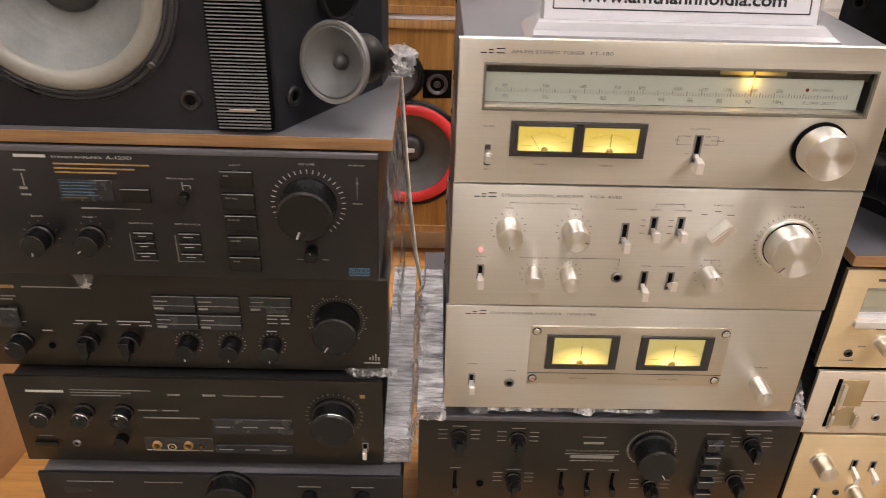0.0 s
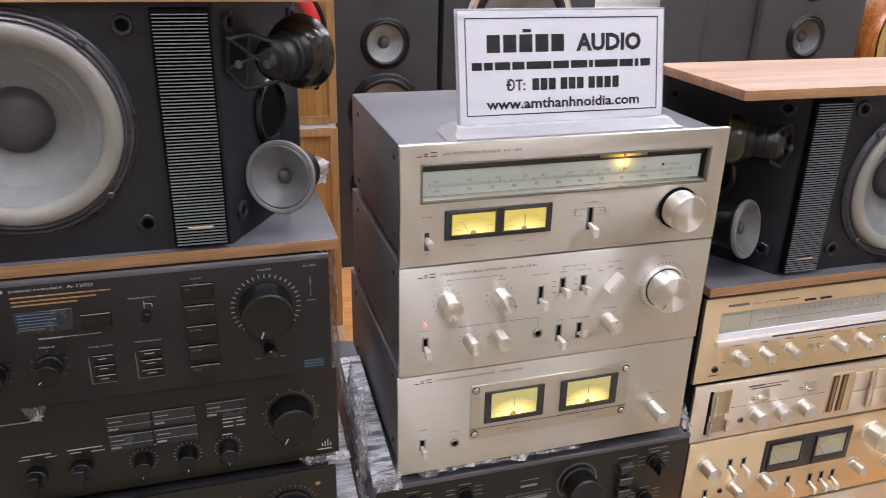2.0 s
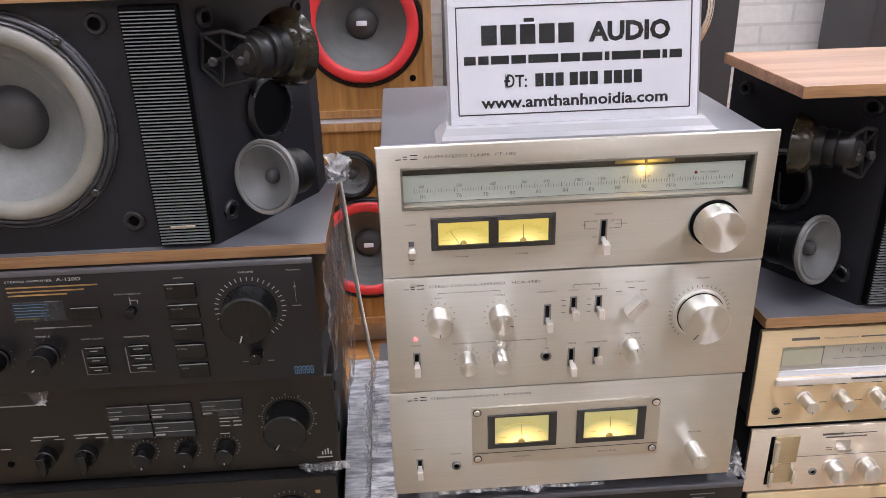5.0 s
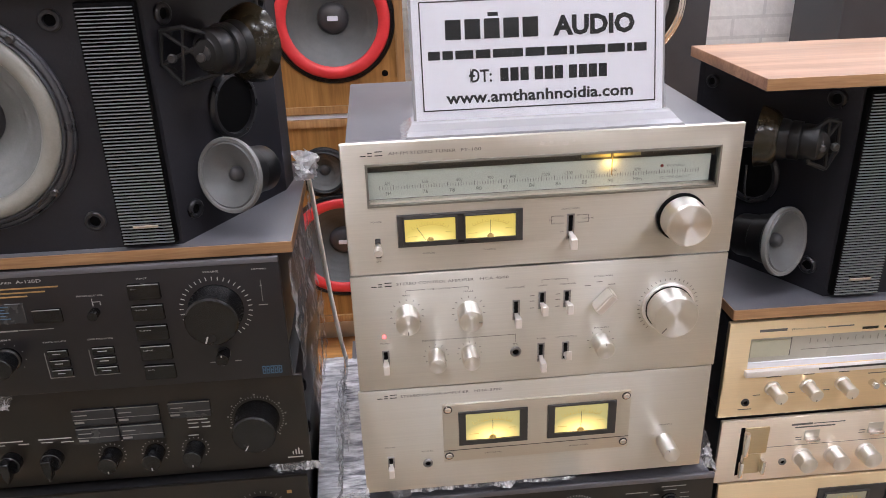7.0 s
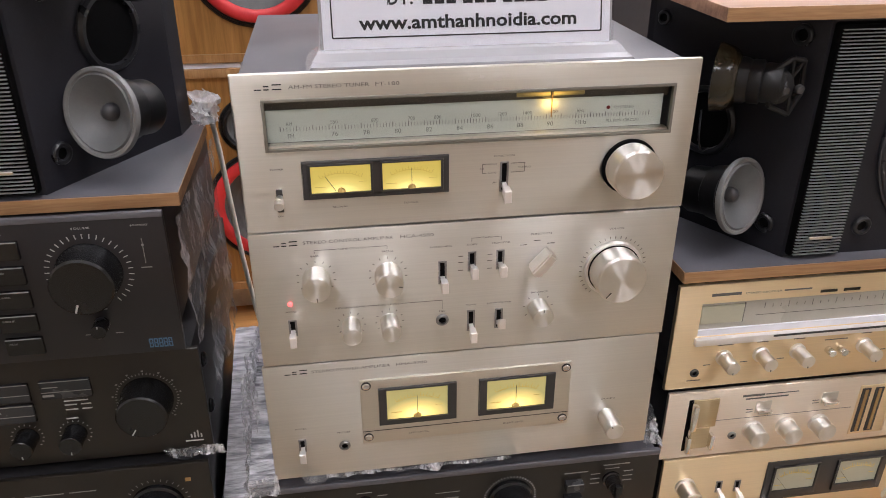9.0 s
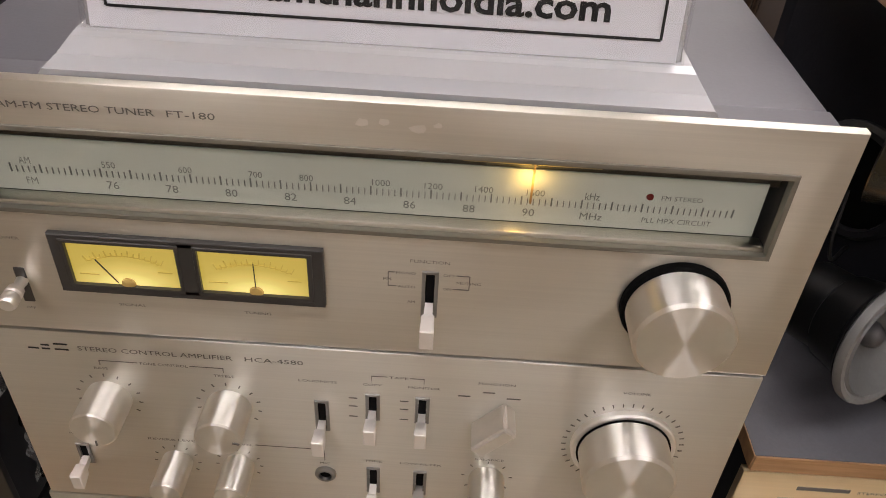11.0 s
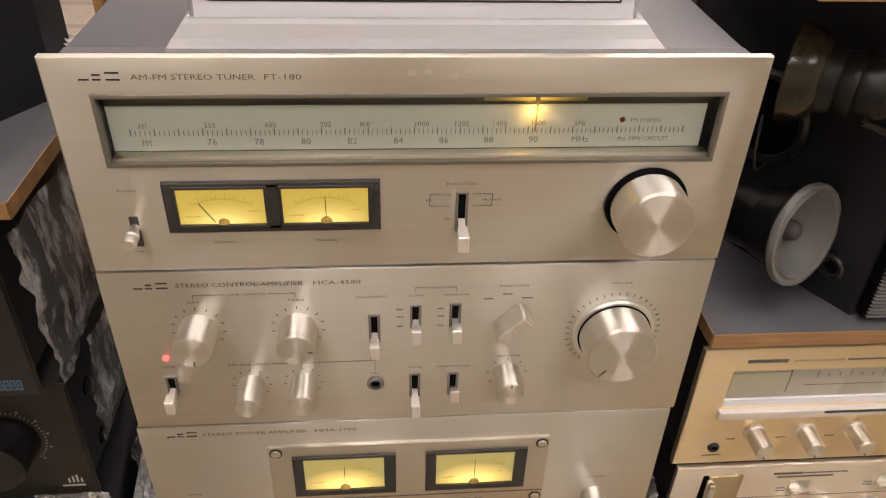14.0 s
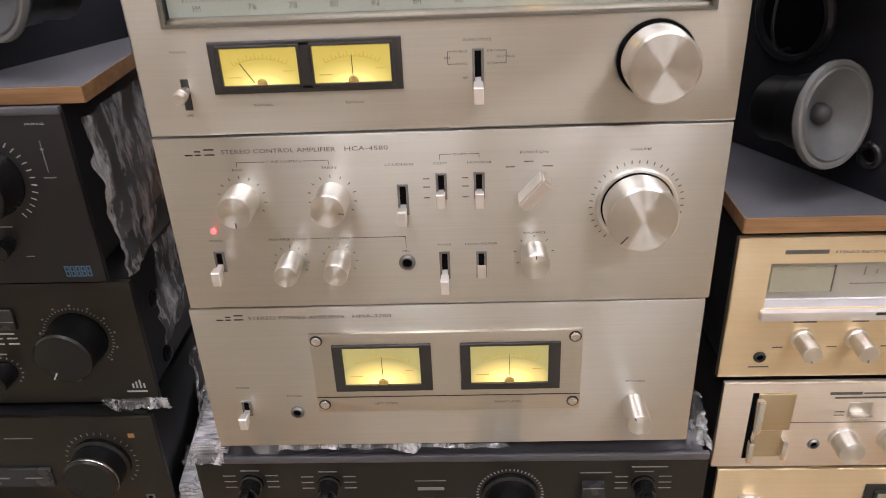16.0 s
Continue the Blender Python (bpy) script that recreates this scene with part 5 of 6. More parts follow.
knob(r1, 0.640, 0.648, Y, 0.027, 0.030, TURNED_GOLD, ring=0.030, name="tuning_knob")

# flat amplifier with sliding covers
r2 = thing("integrated_amplifier", (0.485, 0.2, 0.432), "pale champagne amplifier with power level bars and three round knobs", "amplifier", "champagne stack")
part("case", boxed(0.255, 0.716, Y + 0.006, Y + 0.32, 0.440, 0.532, bev=0.002), SHEET_DARK, r2, "dark sheet metal case")
feet(r2, 0.30, 0.66, 0.08, 0.28, 0.432, 0.010)
fp = part("front_panel", boxed(0.250, 0.721, Y, Y + 0.006, 0.4345, 0.536, bev=0.0012), PALE, r2, "pale champagne brushed front panel")
part("power_flap", boxed(0.2835, 0.3165, Y - 0.002, Y + 0.001, 0.482, 0.5245, bev=0.0008), OLD_GOLD, r2, "old gold flap")
part("lower_flap", boxed(0.2865, 0.311, Y - 0.001, Y + 0.001, 0.448, 0.480, bev=0.0006, seg=1), OLD_GOLD, r2, "old gold flap")
part("dark_gap", boxed(0.2775, 0.283, Y - 0.0005, Y + 0.001, 0.446, 0.525), BLACK, r2)
part("power_bar", boxed(0.2805, 0.2865, Y - 0.011, Y + 0.001, 0.484, 0.522, bev=0.001), CHROME, r2, "bright power bar")
part("rocker", boxed(0.2795, 0.2845, Y - 0.009, Y + 0.001, 0.447, 0.472, bev=0.001), CHROME, r2)
part("rocker", boxed(0.3105, 0.3155, Y - 0.009, Y + 0.001, 0.450, 0.472, bev=0.001), CHROME, r2)
jack(r2, 0.3425, 0.4635, Y, 0.0055)
for x in (0.3685, 0.4135, 0.4585):
    knob(r2, x, 0.470, Y, 0.0122, 0.022, TURNED, ring=0.0134)
bm = bmesh.new()
bar(bm, 0.317, 0.500, 0.4895, Y, 0.0006)
part("panel_line", bm, ETCH, fp)
bars(fp, Y, ((0.347, 0.376, 0.5235, 0.003), (0.377, 0.421, 0.5235, 0.0014), (0.352, 0.408, 0.5185, 0.002)), ETCH, name="maker_bar")
for x0, x1, z in ((0.367, 0.388, 0.501), (0.4555, 0.477, 0.505)):
    part("slide_recess", boxed(x0, x1, Y - 0.0006, Y + 0.001, z - 0.005, z + 0.012, bev=0.0004, seg=1), PLATE, r2)
    part("slide_bar", boxed(x0 + 0.001, x1 - 0.001, Y - 0.007, Y + 0.001, z - 0.004, z + 0.001, bev=0.001), CHROME, r2)
    bars(fp, Y, ((x0 - 0.012, x0 - 0.003, z + 0.001, 0.001), (x0 - 0.012, x0 - 0.003, z - 0.003, 0.001)), ETCH)
mp = part("level_window", boxed(0.506, 0.634, Y - 0.001, Y + 0.001, 0.445, 0.522, bev=0.0006, seg=1), GOLD, r2, "gold panel with level bars")
for x in (0.509, 0.527):
    part("level_slot", boxed(x, x + 0.012, Y - 0.0018, Y, 0.449, 0.518, bev=0.0004, seg=1), BEZEL, mp)
    part("level_strip", boxed(x + 0.004, x + 0.008, Y - 0.0026, Y - 0.001, 0.451, 0.516), OCHRE_PRINT, mp)
for x0 in (0.552, 0.598):
    for z0 in (0.485, 0.448):
        part("push_plate", boxed(x0, x0 + 0.030, Y - 0.004, Y, z0, z0 + 0.034, bev=0.0008), PALE, mp)
    part("lever_bar", boxed(x0 + 0.032, x0 + 0.037, Y - 0.009, Y, 0.449, 0.519, bev=0.0008), CHROME, mp)
knob(r2, 0.662, 0.490, Y, 0.026, 0.026, TURNED, ring=0.0275, name="volume_knob")

# amplifier with two dark meters
r3 = thing("integrated_amplifier", (0.49, 0.2, 0.270), "champagne amplifier with two unlit meters in a brown window", "amplifier", "champagne stack")
part("case", boxed(0.263, 0.723, Y + 0.006, Y + 0.33, 0.280, 0.427, bev=0.002), SHEET_DARK, r3, "dark sheet metal case")
feet(r3, 0.31, 0.67, 0.08, 0.29, 0.270, 0.012)
fp = part("front_panel", boxed(0.258, 0.728, Y, Y + 0.006, 0.2725, 0.4305, bev=0.0012), GOLD, r3, "champagne brushed front panel")
part("meter_window", boxed(0.4035, 0.578, Y - 0.002, Y + 0.001, 0.345, 0.4105, bev=0.0008), BEZEL, r3, "brown-black meter window")
meter(r3, 0.412, 0.478, 0.352, 0.404, 0.415, 0.475, 0.362, 0.402, Y - 0.002, METER_OFF, -38)
meter(r3, 0.503, 0.569, 0.352, 0.404, 0.506, 0.566, 0.362, 0.402, Y - 0.002, METER_OFF, -38)
for x, z, r in ((0.292, 0.385, 0.0125), (0.352, 0.332, 0.0095), (0.410, 0.337, 0.011), (0.598, 0.330, 0.010), (0.676, 0.320, 0.0105)):
    knob(r3, x, z, Y, r, 0.028, TURNED_GOLD, ring=r + 0.0012)
knob(r3, 0.622, 0.390, Y, 0.021, 0.034, TURNED_GOLD, ring=0.0225, name="volume_knob")
for x, t0, b0 in ((0.340, 0.386, 0.370), (0.366, 0.384, 0.368), (0.302, 0.332, 0.314), (0.466, 0.326, 0.308), (0.512, 0.322, 0.302), (0.536, 0.322, 0.302), (0.559, 0.322, 0.302)):
    lever(r3, x, t0, b0, Y, (Y - 0.019, b0 - 0.004), 0.0058)
jack(r3, 0.330, 0.326, Y, 0.0045, BEZEL)

# lowest silver amplifier of this stack
r4 = thing("integrated_amplifier", (0.49, 0.2, 0.125), "silver amplifier at the foot of the champagne stack", "amplifier", "champagne stack")
part("case", boxed(0.263, 0.723, Y + 0.006, Y + 0.33, 0.135, 0.264, bev=0.002), SHEET_DARK, r4, "dark sheet metal case")
feet(r4, 0.31, 0.67, 0.08, 0.29, 0.125, 0.012)
fp = part("front_panel", boxed(0.262, 0.726, Y, Y + 0.006, 0.128, 0.267, bev=0.0012), PALE, r4, "silver brushed front panel")
knob(r4, 0.620, 0.225, Y, 0.02, 0.03, TURNED, ring=0.022, name="volume_knob")
part("display_window", boxed(0.470, 0.540, Y - 0.001, Y + 0.001, 0.215, 0.248, bev=0.0006, seg=1), BEZEL, r4)
for x in (0.30, 0.35, 0.40):
    knob(r4, x, 0.215, Y, 0.010, 0.024, TURNED)
solid("plinth", boxed(0.27, 0.72, 0.05, 0.36, 0.0, 0.125, bev=0.003), BLACK, "plain black stand under a stack of amplifiers", "stand")


# ---- loudspeakers with the grilles off ----
FLANGE = plain("grey_black_chassis_ring", (0.045, 0.045, 0.051), 0.3, 0.0, 0.12, 20, 400, 0.05)
TWEETER_RIM = plain("tweeter_rim", (0.17, 0.169, 0.167), 0.38, 0.0, 0.15, 25, 500, 0.1)
TWEETER_CONE = plain("tweeter_paper", (0.13, 0.133, 0.135), 0.42, 0.0, 0.15, 30, 500, 0.2)


def driver(parent, at, axis, r, cone, name="woofer", surround=None, flange=None, depth=0.35, cap=0.3, bolts=0, label="", capmat=None, seg=56, roll=(0.72, 0.87)):
    """A loudspeaker chassis: flange, roll surround, sunk cone and dust cap."""
    surround, flange = surround or SURROUND, flange or RUBBER
    ri, ro = roll
    rim = [(r, -0.004), (r, 0.003)]
    for f, h in ((0.985, 0.0045), (0.978, 0.0032), (0.97, 0.0055), (0.945, 0.0072), (0.93, 0.0075), (0.925, 0.0050), (0.908, 0.0050), (0.903, 0.0078), (0.885, 0.0092), (0.87, 0.008), (0.865, 0.004)):
        rim.append((r * (ro - 0.005 + (f - 0.865) * (1 - ro) / 0.13), h))
    d = part(name, lathed(rim, at, axis, seg), flange, parent, label)
    wave = [(r * (ri + (ro - ri) * (0.5 + 0.5 * math.cos(math.pi * k / 10))), 0.0035 + 0.0095 * math.sin(math.pi * k / 10)) for k in range(11)]
    part("surround", lathed(wave, at, axis, seg), surround, d)
    rc = r * cap
    prof = [(r * (ri + 0.005), 0.0035)]
    for i in range(1, 25):
        f = i / 24
        prof.append((r * ri + (rc * 0.95 - r * ri) * f, 0.003 - r * depth * (f ** 0.85) + (0.0006 if i in (3, 8, 9, 15) else 0.0)))
    part("cone", lathed(prof, at, axis, seg), cone, d)
    dz = -r * depth
    part("dust_cap", lathed([(rc, dz - 0.004), (rc, dz + 0.002)] + [(rc * math.cos(a), dz + 0.002 + rc * 0.62 * math.sin(a)) for a in (0.3, 0.6, 0.9, 1.2)] + [(0, dz + 0.002 + rc * 0.62)], at, axis, 32), capmat or DUST, d)
    w = Vector(axis).normalized()
    u = w.cross(Vector((0, 0, 1))).normalized()
    for i in range(bolts):
        a = radians(42.6 + 90 * i) if bolts == 4 else 2 * math.pi * i / bolts
        p = Vector(at) + (u * math.cos(a) + Vector((0, 0, 1)) * math.sin(a)) * r * 0.958
        part("bolt", lathed([(0.0048, 0.005), (0.0048, 0.0085), (0.003, 0.0105), (0, 0.0095)], p, axis, 10), BEZEL, d)
    return d


def grille_socket(parent, at, axis, r=0.0115):
    s = part("grille_socket", lathed([(r, 0), (r, 0.003), (r * 0.85, 0.0045), (r * 0.6, 0.0045), (r * 0.52, 0.001)], at, axis, 24), SOCKET, parent)
    part("socket_hole", lathed([(r * 0.53, 0.0012), (0, 0.0012)], at, axis, 16), BLACK, s)


def opened_speaker(rx, yb, yf, z0, z1, s, wing, far, panel_end, depth, label, rim, tweet, port, drop=0.0):
    """A bookshelf loudspeaker without grille: woofer, ribbed column, slanting wing with two tweeters. s: the side of the wing."""
    X = lambda o: rx + s * o
    lo, hi = min(X(wing), X(far)), max(X(wing), X(far))
    yk = yf + depth
    t = thing("bookshelf_speaker", ((lo + hi) / 2, (yf + yk) / 2, z0 - 0.014), label, "loudspeaker", "opened loudspeakers")
    b = part("bottom_board", boxed(lo, hi, yf + 0.0015, yk, z0 - 0.014, z0, bev=0.0008), BOARD_TOP, t, "dark laminate bottom board")
    part("edge_strip", boxed(lo, hi, yf, yf + 0.0014, z0 - 0.0138, z0 - 0.0004), WALNUT_EDGE, b, "walnut edge strip")
    sx = X(wing)
    part("edge_strip", boxed(sx - 0.0007, sx + 0.0007, yf + 0.0014, yk, z0 - 0.0138, z0 - 0.0004), WALNUT_EDGE, b, "walnut edge strip")
    tb = part("top_board", boxed(lo, hi, yf + 0.0015, yk, z1, z1 + 0.0135, bev=0.0008), WALNUT, t, "walnut veneered top board")
    part("edge_strip", boxed(lo, hi, yf, yf + 0.0014, z1 + 0.0002, z1 + 0.0133), WALNUT_EDGE, tb, "walnut edge strip")
    # the body: a straight baffle, then a wing that slants back
    pts = [(X(far) - s * -0.003, yb), (X(0.034), yb), (X(panel_end[0]), panel_end[1]), (X(panel_end[0] + 0.006), yk - 0.003), (X(far) + s * 0.003, yk - 0.003)]
    bm = bmesh.new()
    f = [bm.verts.new((px, py, z0)) for px, py in pts]
    g = [bm.verts.new((px, py, z1)) for px, py in pts]
    bm.faces.new(f)
    bm.faces.new(g)
    for i in range(1, 5):
        j = (i + 1) % 5
        bm.faces.new((f[i], f[j], g[j], g[i]))
    zc = (z0 + z1) / 2 - drop
    holed_face(bm, 0, 0, 0, 0, yb, ((X(-0.175), zc, 0.110),), frame_verts=[f[0], f[1], g[1], g[0]])
    body = part("body", bm, BAFFLE, t, "black vinyl baffle and body", smooth=20)
    driver(t, (X(-0.175), yb - 0.0005, zc), (0, -1, 0), 0.1205, CONE, "woofer", flange=FLANGE, bolts=4, label="grey paper woofer with a pale rubber surround", cap=0.3, depth=0.3, roll=(0.715, 0.895))
    for o, z in ((-0.057, z0 + 0.034), (-0.057, z1 - 0.023), (-0.284, z0 + 0.036), (-0.284, z1 - 0.023)):
        grille_socket(t, (X(o), yb, z), (0, -1, 0))
    # ribbed column
    col = part("ribbed_column", boxed(X(0) - 0.0303, X(0) + 0.0303, yb - 0.010, yb + 0.012, z0 + 0.004, z1 - 0.006, bev=0.003), BLACK, t, "black column with fine ribs")
    rib = mesh_of("rib", boxed(-0.0275, 0.0275, -0.0022, 0.001, -0.00045, 0.00045), RIB, (0, 0, 0), 0)
    n = 70
    for i in range(n):
        piece("rib", rib, col, (X(0), yb - 0.0105, z0 + 0.008 + (z1 - z0 - 0.020) * i / (n - 1)))
    part("badge", boxed(X(0) - 0.014, X(0) + 0.014, yb - 0.0145, yb - 0.011, z0 + 0.0265, z0 + 0.0305, bev=0.0008), CHROME, col, "small silver badge")
    # wing
    w = Vector((X(panel_end[0]) - X(0.034), panel_end[1] - yb, 0))
    out = Vector((w.y * s, -w.x * s, 0)).normalized()
    if out.y > 0:
        out = -out
    for z in (z0 + 0.034, z1 - 0.023):
        grille_socket(t, Vector((X(0.047), yb + w.y / abs(w.x) * 0.013, z)) + out * 0.0002, out)
    grille_socket(t, Vector((X(0.034), yb, z1 - 0.03)) + w * 0.93 + out * 0.0002, out, 0.009)
    pc = Vector((X(0.034), yb, 0)) + w * port[0]
    pc.z = z0 + port[1]
    part("port_ring", lathed([(0.041, -0.001), (0.041, 0.003), (0.038, 0.006), (0.034, 0.006), (0.033, 0.001)], pc + out * 0.0003, out, 40), SOCKET, t, "black port ring")
    # flat black disc on the uncut body; the port's inner shade is its colour
    part("port_hole", lathed([(0.0335, 0.0012), (0, 0.0012)], pc + out * 0.0003, out, 32), BLACK, t)
    # lower tweeter, turned in towards the woofer
    ax = Vector((-0.46 * s, -0.85, 0.16)).normalized()
    c = Vector((tweet[0], tweet[1], tweet[2])) + ax * 0.016
    tw = part("tweeter", lathed([(0.0265, -0.062), (0.0275, -0.060), (0.0275, -0.036), (0.030, -0.034), (0.034, -0.012), (0.0415, -0.006), (0.042, -0.002)], c, ax, 44), RUBBER, t, "small grey cone tweeter")
    part("rim", lathed([(0.0415, -0.005), (0.0432, -0.0035), (0.0435, -0.0005), (0.0425, 0.002), (0.0395, 0.002), (0.0375, 0.0002)], c, ax, 44), TWEETER_RIM, tw, "grey metal rim")
    part("tweeter_back", lathed([(0, -0.0625), (0.0268, -0.062)], c, ax, 30), RUBBER, tw)
    part("cone", lathed([(0.0378, 0.0004), (0.036, 0.002), (0.0335, 0.0002), (0.022, -0.008), (0.009, -0.016), (0, -0.016)], c, ax, 40), TWEETER_CONE, tw)
    part("dust_cap", lathed([(0.0088, -0.017), (0.0088, -0.012), (0.0066, -0.007), (0.003, -0.005), (0, -0.0045)], c, ax, 20), DUST, tw)
    bm = bmesh.new()
    rod(bm, c - ax * 0.05, c - ax * 0.05 - out * 0.05, 0.010, 10)
    part("mount", bm, RUBBER, tw)
    # upper tweeter, seen from behind, on an open bracket
    ax = (Vector((0.60, 0.80, 0)) if s > 0 else Vector((-0.82, 0.57, 0))).normalized()
    rc = Vector(rim)
    g = 1.0 if s > 0 else 0.84
    up = part("tweeter", lathed([(r * g, d) for r, d in ((0.0155, -0.066), (0.0165, -0.0645), (0.0225, -0.062), (0.0245, -0.058), (0.0245, -0.046), (0.0235, -0.0445), (0.027, -0.043), (0.027, -0.033), (0.0255, -0.031), (0.028, -0.028), (0.029, -0.018))], rc, ax, 40), RUBBER, t, "black tweeter turned away on a bracket")
    part("rim", lathed([(r * g, d) for r, d in ((0.0285, -0.021), (0.0345, -0.018), (0.0390, -0.0125), (0.0415, -0.006), (0.0428, -0.001), (0.0435, 0.002), (0.041, 0.003), (0.036, -0.001), (0.02, -0.004))], rc, ax, 44), OLIVE, up, "olive rim")
    part("magnet", lathed([(0.0085, -0.0625), (0.0085, -0.0675), (0.0, -0.069)], rc, ax, 16), DUST, up)
    # the bracket: an open frame of struts with two bolts, fixed to the wing
    hub = rc - ax * 0.052
    foot_c = Vector((X(0.050), yb + 0.030, rc.z - 0.004))
    reach = 1.0 if s > 0 else 0.6
    mid = hub + Vector((-s * 0.024 * reach, -0.006, -0.002))
    corner = [mid + Vector((s * ox * reach, -0.10 * ox, oz * 0.92)) for ox, oz in ((0.030, 0.019), (-0.004, 0.031), (-0.027, 0.027), (-0.032, -0.010), (-0.012, -0.033), (0.030, -0.021))]
    br = part("bracket", lathed([(0.0, -0.004), (0.016, -0.004), (0.018, 0.0), (0.016, 0.005), (0.009, 0.007), (0, 0.007)], hub + Vector((-s * 0.004, -0.008, -0.002)), (-0.25 * s, -1, 0), 20), RUBBER, up, "open black plastic bracket")
    for i, c0 in enumerate(corner):
        part("strut", rod(bmesh.new(), c0, corner[(i + 1) % 6], 0.0026, 8), RUBBER, br)
    for i, j in ((2, 5), (3, 0), (1, 4)):
        part("strut", rod(bmesh.new(), corner[i], corner[j], 0.0021, 8), RUBBER, br)
    for i in (2, 3):
        part("strut", rod(bmesh.new(), corner[i], foot_c + Vector((0, 0.004, 0.02 if i == 2 else -0.02)), 0.0034, 8), RUBBER, br)
    for ox in (-0.018, 0.012):
        part("bolt", lathed([(0.0048, -0.002), (0.0048, 0.002), (0.0036, 0.0032), (0, 0.0025)], mid + Vector((s * ox * reach, -0.008 - 0.1 * ox, -0.002)), (-0.1 * s, -1, 0), 10), BEZEL, br)
    return t


opened_speaker(-0.4398, 0.055, 0.043, 0.822, 1.096, 1, 0.1563, -0.325, (0.135, 0.222), 0.222,
               "walnut bookshelf loudspeaker without grille, on a black amplifier", (-0.3105, 0.108, 1.034), (-0.3385, 0.080, 0.894), (0.58, 0.135), -0.013)
opened_speaker(0.401, 0.037, 0.016, 0.706, 0.9745, -1, 0.158, -0.336, (0.138, 0.225), 0.216,
               "walnut bookshelf loudspeaker without grille, on a champagne receiver", (0.273, 0.071, 0.9075), (0.305, 0.064, 0.776), (0.58, 0.131), 0.004)
cu = bpy.data.curves.new("tweeter_wire", "CURVE")
cu.dimensions, cu.bevel_depth, cu.resolution_u = "3D", 0.0011 * K, 6
sp = cu.splines.new("BEZIER")
sp.bezier_points.add(2)
for bp, c in zip(sp.bezier_points, ((0.262, 0.075, 0.872), (0.258, 0.06, 0.838), (0.285, 0.09, 0.822))):
    bp.co = Vector(c) * K
    bp.handle_left_type = bp.handle_right_type = "AUTO"
wire = tagged(new("tweeter_wire", cu), "thin black tweeter wire hanging loose", "wire")
cu.materials.append(RUBBER)


# ---- loudspeakers at the back ----
def oak_cabinet(z0, z1, woof, mid, horn, label):
    t = thing("floor_speaker", (-0.368, 1.33, z0), label, "loudspeaker", "oak loudspeakers")
    x0, x1, y0, y1 = -0.583, -0.104, 1.15, 1.5
    holes = [(woof[0], woof[1], woof[2] * 0.9)] + ([(mid[0], mid[1], mid[2] * 0.9)] if mid else [])
    part("cabinet", open_box(x0, x1, y0 + 0.008, y1, z0, z1, holes), OAK_EDGE, t, "honey oak cabinet")
    bf = part("baffle", holed_face(bmesh.new(), x0 + 0.019, x1 - 0.019, z0 + 0.019, z1 - 0.019, y0 + 0.004, holes), OAK, t, "oak baffle board")
    part("front_frame", window_plate(x0, x1, z0, z1, x0 + 0.020, x1 - 0.020, z0 + 0.020, z1 - 0.020, y0 - 0.004, y0 + 0.006, 0.002), OAK_EDGE, t)
    d = driver(t, (woof[0], y0 + 0.004, woof[1]), (0, -1, 0), woof[2], CONE_DARK, "woofer", surround=RED_FOAM, flange=RUBBER, label="large woofer with a red surround", cap=0.26, depth=0.32, roll=(0.73, 0.93))
    part("cap_badge", boxed(woof[0] - 0.013, woof[0] + 0.013, y0 + 0.022, y0 + 0.0245, woof[1] - 0.004, woof[1] + 0.008, bev=0.002), WHITE, d)
    if mid:
        driver(t, (mid[0], y0 + 0.004, mid[1]), (0, -1, 0), mid[2], CONE_DARK, "midrange", surround=RUBBER, label="black midrange driver", cap=0.22, depth=0.3)
    if horn:
        h = part("horn_plate", boxed(horn[0] - 0.036, horn[0] + 0.036, y0, y0 + 0.007, horn[1] - 0.036, horn[1] + 0.036, bev=0.002), BLACK, t, "square black tweeter plate")
        part("horn_ring", lathed([(0.027, 0.0), (0.027, 0.004), (0.024, 0.005), (0.012, -0.004), (0.008, 0.002), (0, 0.003)], (horn[0], y0, horn[1]), seg=28), BEZEL, h)
    for z in (z0 + 0.095, z1 - 0.112):
        part("grille_hole", lathed([(0.008, 0), (0.008, 0.001), (0.006, 0.0012), (0, 0.0012)], (-0.154, y0 + 0.004, z), seg=14), BLACK, bf)
    return t


CONE_DARK = plain("dark_grey_cone", (0.085, 0.088, 0.088), 0.55, 0.0, 0.2, 18, 400, 0.25)
oak_cabinet(0.100, 0.680, (-0.293, 0.330, 0.150), (-0.325, 0.540, 0.068), (-0.225, 0.522), "oak floor loudspeaker with red-edged woofer, carrying another one")
oak_cabinet(0.693, 1.30, (-0.273, 0.919, 0.150), (-0.348, 1.13, 0.068), None, "oak floor loudspeaker with red-edged woofer, stacked on another one")
solid("white_strip", boxed(-0.578, -0.108, 1.152, 1.49, 0.681, 0.692), WHITE, "white packing strip between two oak loudspeakers", "packing strip")
solid("tile_base", boxed(-0.638, -0.088, 1.23, 1.52, 0.0, 0.098, bev=0.004), TILE, "pale tiled step under oak loudspeakers", "base")


